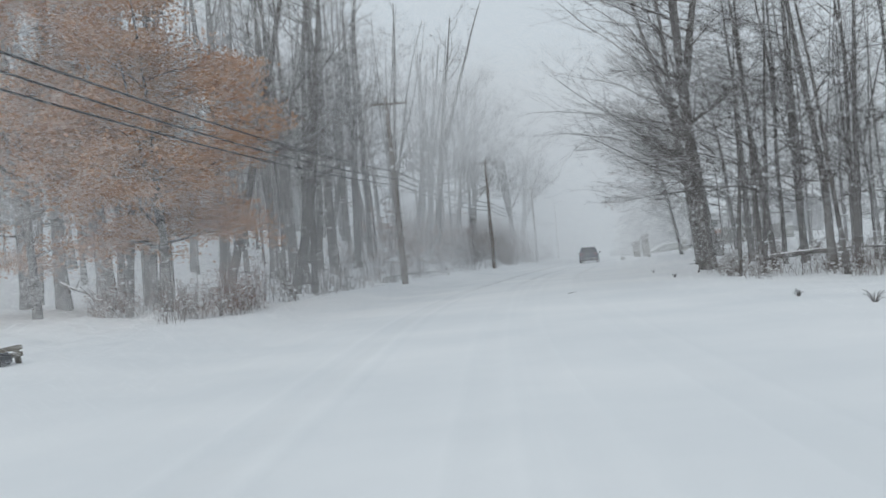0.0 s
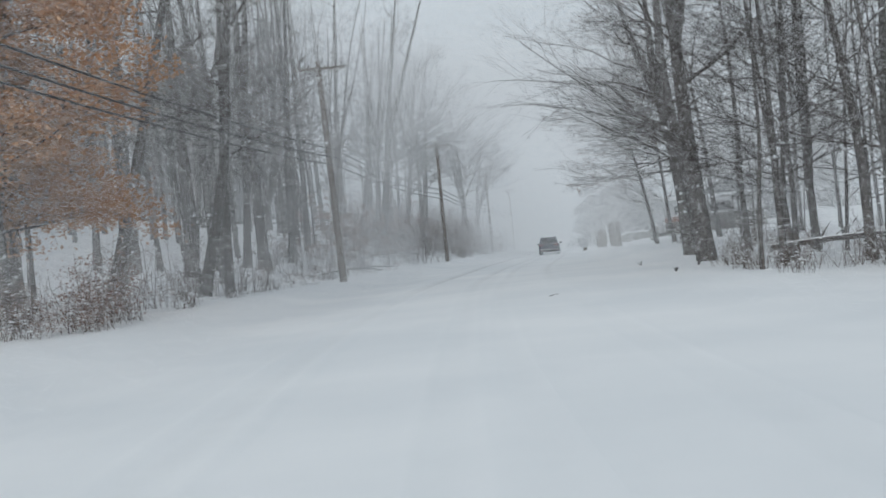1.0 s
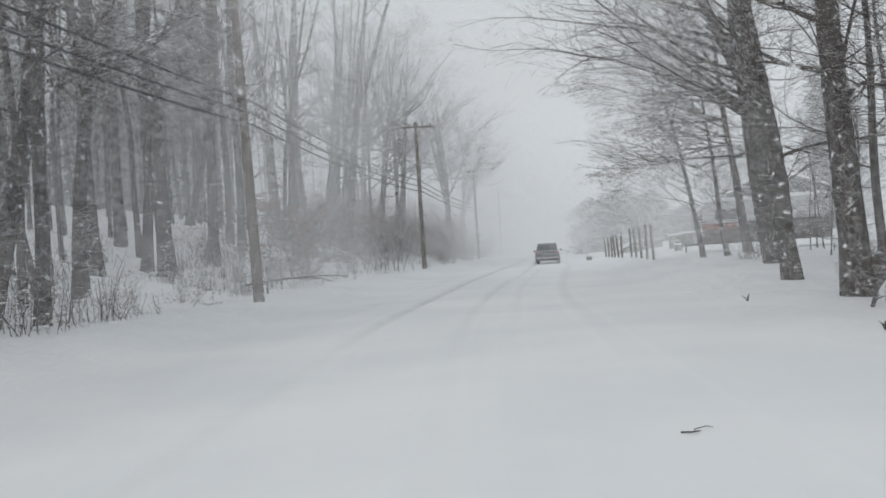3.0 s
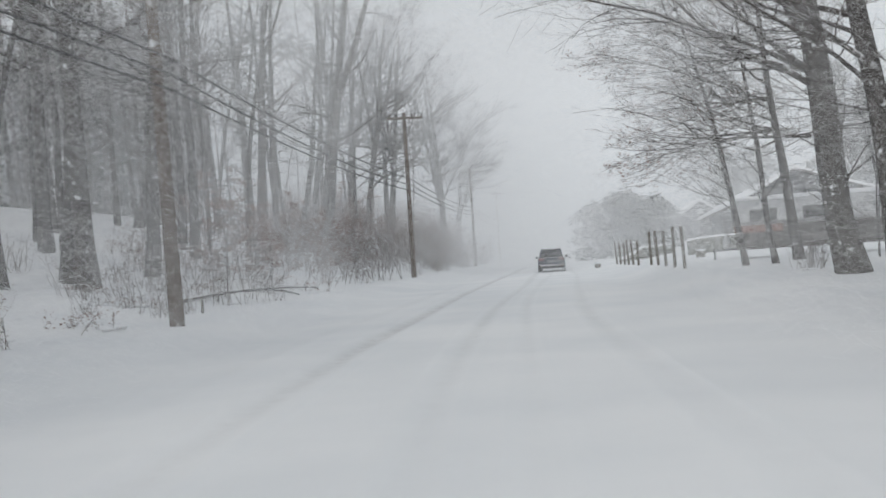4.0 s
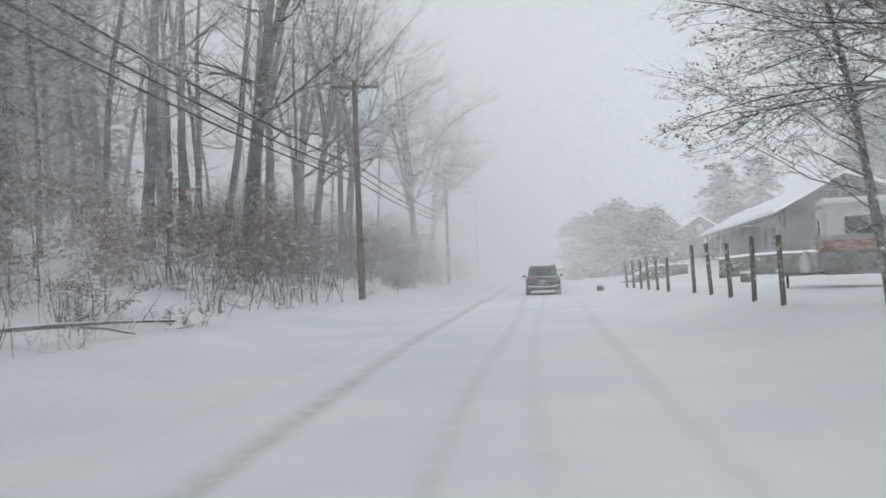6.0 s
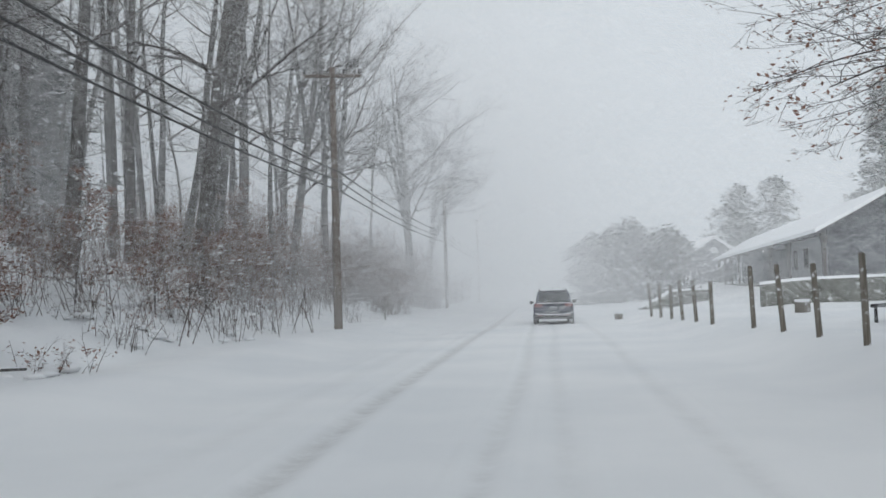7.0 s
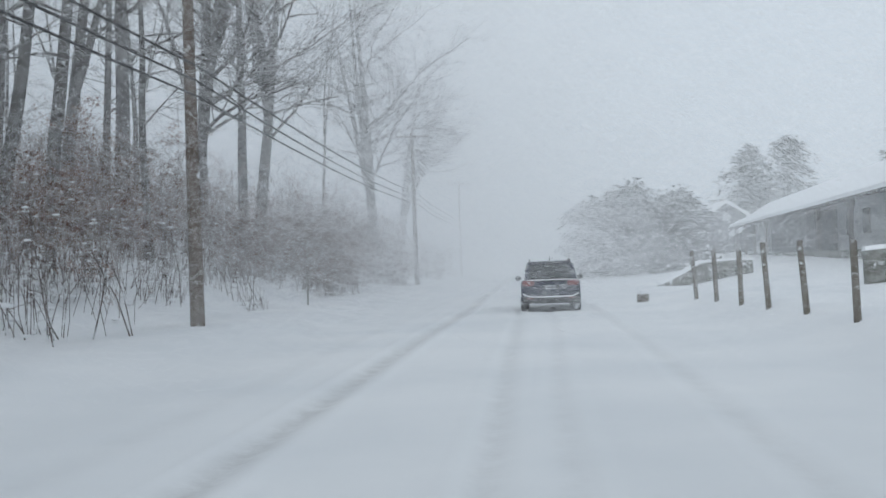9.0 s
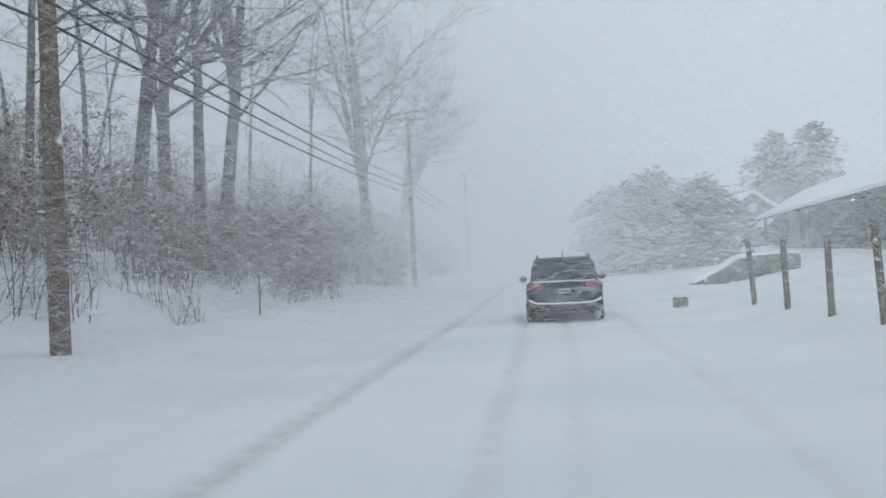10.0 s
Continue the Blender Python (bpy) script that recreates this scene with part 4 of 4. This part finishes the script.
def build_camper(m):
    """Local x along the body from its front end, y across, z up."""
    ob = thing("camper_trailer", m, "snow-covered white and orange camper trailer beside the house", "camper trailer")
    bm = bmesh.new()
    box(bm, 0, 0, 1.55, 6.4, 2.2, 2.75, 0.18)
    part("upper_body", bm, CAMPER_WHITE, ob, "white upper body")
    bm = bmesh.new()
    box(bm, -0.02, -0.02, 1.25, 2.1, 2.22, 1.58, 0.03)
    part("stripe_panel", bm, ORANGE, ob, "faded orange band")
    bm = bmesh.new()
    box(bm, 2.1, -0.02, 1.25, 6.42, 2.22, 1.58, 0.03)
    part("side_panel", bm, DARKWOOD, ob, "dark brown side panel")
    bm = bmesh.new()
    box(bm, 0.03, 0.0, 0.48, 6.4, 2.2, 1.27, 0.05)
    part("lower_body", bm, DARKWOOD, ob, "dark lower body")
    bm = bmesh.new()
    box(bm, 0.05, 0.05, 2.74, 6.35, 2.15, 2.92, 0.08)
    part("roof_snow", bm, SNOW, ob, "snow on the roof")
    for x0, x1 in ((0.7, 1.9), (3.0, 4.6)):
        bm = bmesh.new()
        box(bm, x0, -0.05, 1.75, x1, 0.01, 2.3, 0.02)
        w = part("window", bm, TRIM, ob)
        bm = bmesh.new()
        box(bm, x0 + 0.07, -0.062, 1.82, x1 - 0.07, -0.052, 2.23)
        part("pane", bm, GLASS, w)
    bm = bmesh.new()
    box(bm, -0.05, 0.4, 1.75, 0.01, 1.8, 2.3, 0.02)
    part("front_window", bm, GLASS, ob)
    for s in (0.25, 1.95):
        bm = bmesh.new()
        bmesh.ops.create_cone(bm, cap_ends=True, segments=20, radius1=0.34, radius2=0.34, depth=0.2, matrix=pose(3.6, s, 0.34, 90, 0, 0))
        part("wheel", bm, TYRE, ob)
    V, F = [], []
    tube(V, F, [Vector((0.1, 0.5, 0.55)), Vector((-1.1, 1.1, 0.5))], [0.06, 0.05], 6)
    tube(V, F, [Vector((0.1, 1.7, 0.55)), Vector((-1.1, 1.1, 0.5))], [0.06, 0.05], 6)
    tube(V, F, [Vector((-1.0, 1.1, 0.5)), Vector((-1.0, 1.1, -0.05))], [0.04, 0.05], 8)
    raw_part("tow_bar", V, F, TRIM, ob, "tow bar dusted with snow")
    for x, y in ((-0.42, 0.85), (-0.42, 1.35)):
        V, F = [], []
        tube(V, F, [Vector((x, y, z)) for z in (0.55, 0.6, 1.02, 1.14, 1.18, 1.28)], [0.14, 0.17, 0.17, 0.10, 0.06, 0.05], 16)
        raw_part("gas_bottle", V, F, CAMPER_WHITE, ob, "white gas bottle capped with snow")
    return ob


build_camper(pose(19.3, 70.2, float(ground_height(19.3, 70.2)) - 0.05, 0, 0, -24))


def garden_wall(p, q, heights, label):
    """A low wall of rough courses with snow on top; each stone is a piece of its own."""
    a, b = Vector((*p, 0)), Vector((*q, 0))
    u = (b - a)
    L = u.length
    ob = thing("garden_wall", pose(p[0], p[1], 0, 0, 0, math.degrees(math.atan2(u.y, u.x))), label, "wall", "low garden walls")
    rng = random.Random(int(L * 10))
    zs = lambda s: float(ground_height(*(a + u * (s / L)).xy)) - 0.1
    bm = bmesh.new()
    n = 12
    rows = []
    for i in range(n + 1):
        s = L * i / n
        h = float(np.interp(i / n, (0, 0.42, 1), heights))
        rows.append([(s, 0.04, zs(s) - 0.3), (s, 0.36, zs(s) - 0.3), (s, 0.36, zs(s) + h), (s, 0.04, zs(s) + h)])
    hull(bm, rows)
    part("core", bm, STONE, ob)
    bm = bmesh.new()
    hull(bm, [[(r[0][0], -0.05, r[2][2] + 0.005), (r[0][0], 0.45, r[2][2] + 0.005), (r[0][0], 0.36, r[2][2] + 0.13), (r[0][0], 0.05, r[2][2] + 0.12)] for r in rows])
    part("snow_cap", bm, SNOW, ob, "snow lying along the wall")
    course = 0.26
    for c in range(4):
        s = -rng.uniform(0, 0.3)
        while s < L - 0.15:
            w = rng.uniform(0.35, 0.7)
            x0, x1 = max(s, 0.0) + 0.015, min(s + w, L) - 0.015
            s += w
            t = (x0 + x1) / 2
            h = float(np.interp(t / L, (0, 0.42, 1), heights))
            z0 = zs(t) - 0.12 + c * course
            if x1 - x0 < 0.1 or z0 + course > zs(t) + h:
                continue
            bm = bmesh.new()
            box(bm, x0, -0.02 - rng.uniform(0, 0.03), z0 + 0.012, x1, 0.06, z0 + course - 0.012, 0.025)
            part("stone", bm, STONE, ob)


garden_wall((23.1, 87.3), (32.5, 84.2), (1.05, 1.11, 1.2), "low mossy stone wall with a snow cap")
garden_wall((23.8, 106.1), (29.0, 107.0), (0.15, 1.1, 0.75), "low dark stone wall half buried in snow")


def small_box(x, y, s, label):
    bm = bmesh.new()
    box(bm, -s / 2, -s / 2, 0, s / 2, s / 2, s, 0.03)
    ob = thing("wooden_crate", pose(x, y, float(ground_height(x, y)) - 0.04, 0, 0, 20), label, "crate", "crates in the snow")
    part("crate_body", bm, POST, ob)
    bm = bmesh.new()
    box(bm, -s / 2 - 0.02, -s / 2 - 0.02, s, s / 2 + 0.02, s / 2 + 0.02, s + 0.11, 0.045)
    part("snow_cap", bm, SNOW, ob, "cushion of snow on top")


small_box(21.4, 80.4, 0.40, "small grey crate standing in the snow")
small_box(18.6, 93.5, 0.32, "small snow-capped crate near the road")



def buried_bench(x, y, turn):
    """Grey slatted thing whose upper boards stick out of a drift."""
    ob = thing("garden_bench", pose(x, y, float(ground_height(x, y)), 0, -6, turn), "grey weathered bench half buried in a drift", "bench")
    for z, d in ((0.12, 0.0), (0.22, 0.04)):
        bm = bmesh.new()
        box(bm, -1.4, d, z, 0.0, d + 0.03, z + 0.075, 0.008)
        part("back_slat", bm, POST, ob)
    for px in (-1.3, -0.1):
        bm = bmesh.new()
        box(bm, px - 0.04, 0.05, -0.2, px + 0.04, 0.12, 0.3, 0.008)
        part("bench_post", bm, POST, ob)
    bm = bmesh.new()
    box(bm, -1.4, -0.5, 0.02, -0.15, 0.0, 0.22, 0.04)
    part("seat", bm, SIDING, ob, "grey seat under blown snow")


buried_bench(-6.55, 15.4, 12)


# ---- snow-laden evergreens by the far bend ----
NEEDLE = material("dark_needles", (0.018, 0.028, 0.024), (0.042, 0.055, 0.045), scale=1.5, rough=0.9, bump=0, spec=0.1)


def evergreen(place, height, width, seed, label, pointed=1.0):
    """Trunk, whorled boughs of needle sprays, and snow lying on the sprays."""
    rng = random.Random(seed)
    x, y = place
    ob = thing("evergreen", pose(x, y, float(ground_height(x, y)) - 0.1), label, "evergreen tree", "snow-laden evergreens")
    V, F = [], []
    tube(V, F, [Vector((0, 0, -0.2)), Vector((0.1, 0, height * 0.5)), Vector((0, 0.1, height * 0.95))], [0.02 * height, 0.012 * height, 0.03], 8)
    raw_part("trunk", V, F, BARK, ob)
    NV, NF, SV, SF = [], [], [], []
    for k in range(int(height * 10)):
        f = rng.uniform(0.06, 1.0)
        reach = width * 0.5 * ((1 - f) ** pointed * 0.95 + 0.08) * rng.uniform(0.45, 1.2)
        a = rng.uniform(0, 6.28)
        for j in range(5):
            t = (j + rng.random()) / 5
            c = Vector((math.cos(a) * reach * t, math.sin(a) * reach * t, height * f - 0.25 * reach * t * t))
            for q in range(5):
                s = rng.uniform(0.42, 0.85)
                o = c + Vector((rng.gauss(0, 0.32), rng.gauss(0, 0.32), rng.gauss(0, 0.34)))
                d = Vector((math.cos(a) + rng.gauss(0, 0.5), math.sin(a) + rng.gauss(0, 0.5), rng.gauss(-0.15, 0.3))).normalized()
                e = d.cross(Vector((rng.gauss(0, 0.3), rng.gauss(0, 0.3), 1))).normalized()
                i = len(NV)
                NV += [tuple(o - e * s * 0.35), tuple(o + d * s), tuple(o + e * s * 0.35), tuple(o + Vector((0, 0, -0.12)))]
                NF += [(i, i + 1, i + 2), (i, i + 3, i + 1), (i + 2, i + 1, i + 3)]
                if rng.random() < 0.12:
                    i = len(SV)
                    up = Vector((0, 0, 0.06))
                    SV += [tuple(o - e * s * 0.33 + up * 0.4), tuple(o + d * s * 0.85 + up * 0.4), tuple(o + e * s * 0.33 + up * 0.4), tuple(o + d * s * 0.3 + up * 2)]
                    SF += [(i, i + 1, i + 3), (i + 1, i + 2, i + 3), (i + 2, i, i + 3)]
    tagged(raw_part("needle_mass", NV, NF, NEEDLE, ob, "dark needle sprays", smooth=False), kind="stuff")
    tagged(raw_part("snow_load", SV, SF, SNOW, ob, "snow lying on the boughs", smooth=False), kind="stuff")
    return ob


for i, (x, y, h, w, p) in enumerate(((31.8, 148, 7.2, 8.5, 0.35), (33.6, 141, 6.8, 8.0, 0.35), (36.5, 150, 8.6, 9.5, 0.4), (29.8, 134, 4.0, 5.5, 0.35), (33.0, 129, 3.6, 5.0, 0.35), (40.5, 166, 8.8, 11.0, 0.4), (62.0, 176, 9.5, 13.0, 0.35), (47.0, 183, 10.0, 13.0, 0.35), (66.0, 186, 15.0, 16.0, 0.5), (75.0, 192, 17.0, 16.0, 0.5), (39.0, 144, 7.0, 8.5, 0.35), (36.0, 135, 5.2, 7.0, 0.35))):
    evergreen((x, y), h, w, 700 + i, "snow-laden spreading evergreen at the road's far side", p)
for i, (x, y, h, w) in enumerate(((65.0, 145, 22, 13), (73.0, 152, 21, 12))):
    evergreen((x, y), h, w, 720 + i, "tall dark conifer behind the house", 1.0)
HEMLOCK = [evergreen((-30.0 - 5 * k, 92.0 + 9 * k), 15.0 + 3 * k, 8.5, 730 + k, "dark hemlock deep in the wood", 0.7) for k in range(2)]
rng = random.Random(77)
for k in range(20):
    y = rng.uniform(84, 136)
    x = float(road_x(y)) - rng.uniform(32, 60)
    m = pose(x, y, float(ground_height(x, y)) - 0.1, 0, 0, rng.uniform(0, 360)) @ Matrix.Diagonal((*[rng.uniform(0.7, 1.15)] * 3, 1))
    tagged(copy_thing(HEMLOCK[k % 2], m), group="hemlocks deep in the wood").matrix_basis = m


# ---- snow haze in the air, built from streaks ----
def facets(name, co, label):
    count = len(co)
    me = bpy.data.meshes.new(name)
    me.vertices.add(count * 3)
    me.vertices.foreach_set("co", co.astype(np.float32).reshape(-1))
    me.loops.add(count * 3)
    me.loops.foreach_set("vertex_index", np.arange(count * 3, dtype=np.int32))
    me.polygons.add(count)
    me.polygons.foreach_set("loop_start", np.arange(0, count * 3, 3, dtype=np.int32))
    me.update(calc_edges=True)
    me.materials.append(HAZE)
    tagged(new(name, me), label, "falling snow", kind="stuff")


def driving_snow(seed):
    """Stand-in for haze: hair-thin white streaks that pale what lies behind, thicker with distance up the road."""
    g = np.random.default_rng(seed)
    cell = 4.0
    dd, yy, zz = np.meshgrid(np.arange(-46, 52, cell), np.arange(4, 176, cell), np.arange(0, 28, 2.0), indexing="ij")
    dd, yy, zz = dd.ravel() + cell / 2, yy.ravel() + cell / 2, zz.ravel() + 1.0
    away = np.sqrt(dd ** 2 + np.maximum(yy - 66, 0) ** 2 + np.maximum(zz - 3, 0) ** 2)
    keep = (np.abs(dd) < 0.6 * yy + 4) & (zz < 5 + 0.3 * (away + 15)) & (away > 2.5)
    dd, yy, zz, away = dd[keep], yy[keep], zz[keep], away[keep]
    wide = np.clip(0.000105 * away, 0.0012, 0.0105)
    long = np.clip(0.11 * away - 0.3, 0.36, 8.0)
    thick = 0.0152 - 0.0027 * step(yy, 54, 72) + 0.018 * np.exp(-((dd + 3) / 8) ** 2) * step(yy, 84, 106)
    thick = thick * (0.58 + 0.42 * np.maximum(step(yy, 24, 44), step(-dd, 4, 9)))
    edge = np.where(dd < 0, 0.72, 0.45)
    thick = thick * (edge + (1 - edge) * step(away, 5, 22))
    # less stand-in haze over the left wood and right verge, keeping trunks dark
    haze_cut = step(-dd, 6, 12) * step(yy, 28, 42) * (0.62 - 0.54 * step(yy, 57, 78)) + step(dd, 5, 10) * (1 - step(yy, 56, 70)) * 0.45
    thick = thick * (0.8 + 0.9 * np.exp(-zz / 4.5)) * (1 - haze_cut)
    thick = thick * (1 + 0.3 * step(-dd, 4, 9) * (1 - step(yy, 31, 41)))
    # extra haze added over the road to pale the far wood; less on the right
    thick = thick * (1 - 0.45 * step(dd, 7, 12) * step(yy, 66, 80)) + 0.026 * step(yy, 35, 45) * (1 - step(yy, 53, 63)) * step(dd, -9, -4) * (1 - step(dd, 3, 7)) * (1 - step(zz, 12, 22))
    mean = thick * cell * cell * 2.0 / (0.5 * wide * long * 0.64)
    n = g.poisson(np.maximum(mean, 0))
    i = np.repeat(np.arange(len(n)), n)
    count = len(i)
    d = dd[i] + g.uniform(-cell / 2, cell / 2, count)
    y = yy[i] + g.uniform(-cell / 2, cell / 2, count)
    x = road_x(y) + d
    z = np.maximum(ground_height(x, y), -0.4) + zz[i] + g.uniform(-1, 1, count)
    w = (wide[i] * g.uniform(0.7, 1.3, count))[:, None]
    run = np.stack([np.ones(count), g.normal(0, 0.5, count), g.normal(-0.15, 0.8, count)], -1) * (long[i] * g.uniform(0.7, 1.3, count))[:, None]
    t = g.uniform(0, 2 * math.pi, count)
    across = np.stack([g.normal(0, 0.2, count), np.cos(t), np.sin(t)], -1) * w
    c = np.stack([x, y, z], -1)
    clear = np.sqrt(d ** 2 + np.maximum(y - 68, 0) ** 2 + np.maximum(zz[i] - 2.5, 0) ** 2) > 4.0 + 2.5 * step(y, 52, 62)
    run, across, c = run[clear], across[clear], c[clear]
    facets("driving_snow", np.stack([c - run * 0.5 - across * 0.5, c - run * 0.5 + across * 0.5, c + run * 0.5], 1), "hair-thin white streaks standing in for snow haze along the road")


HAZE = haze_material()
driving_snow(5)
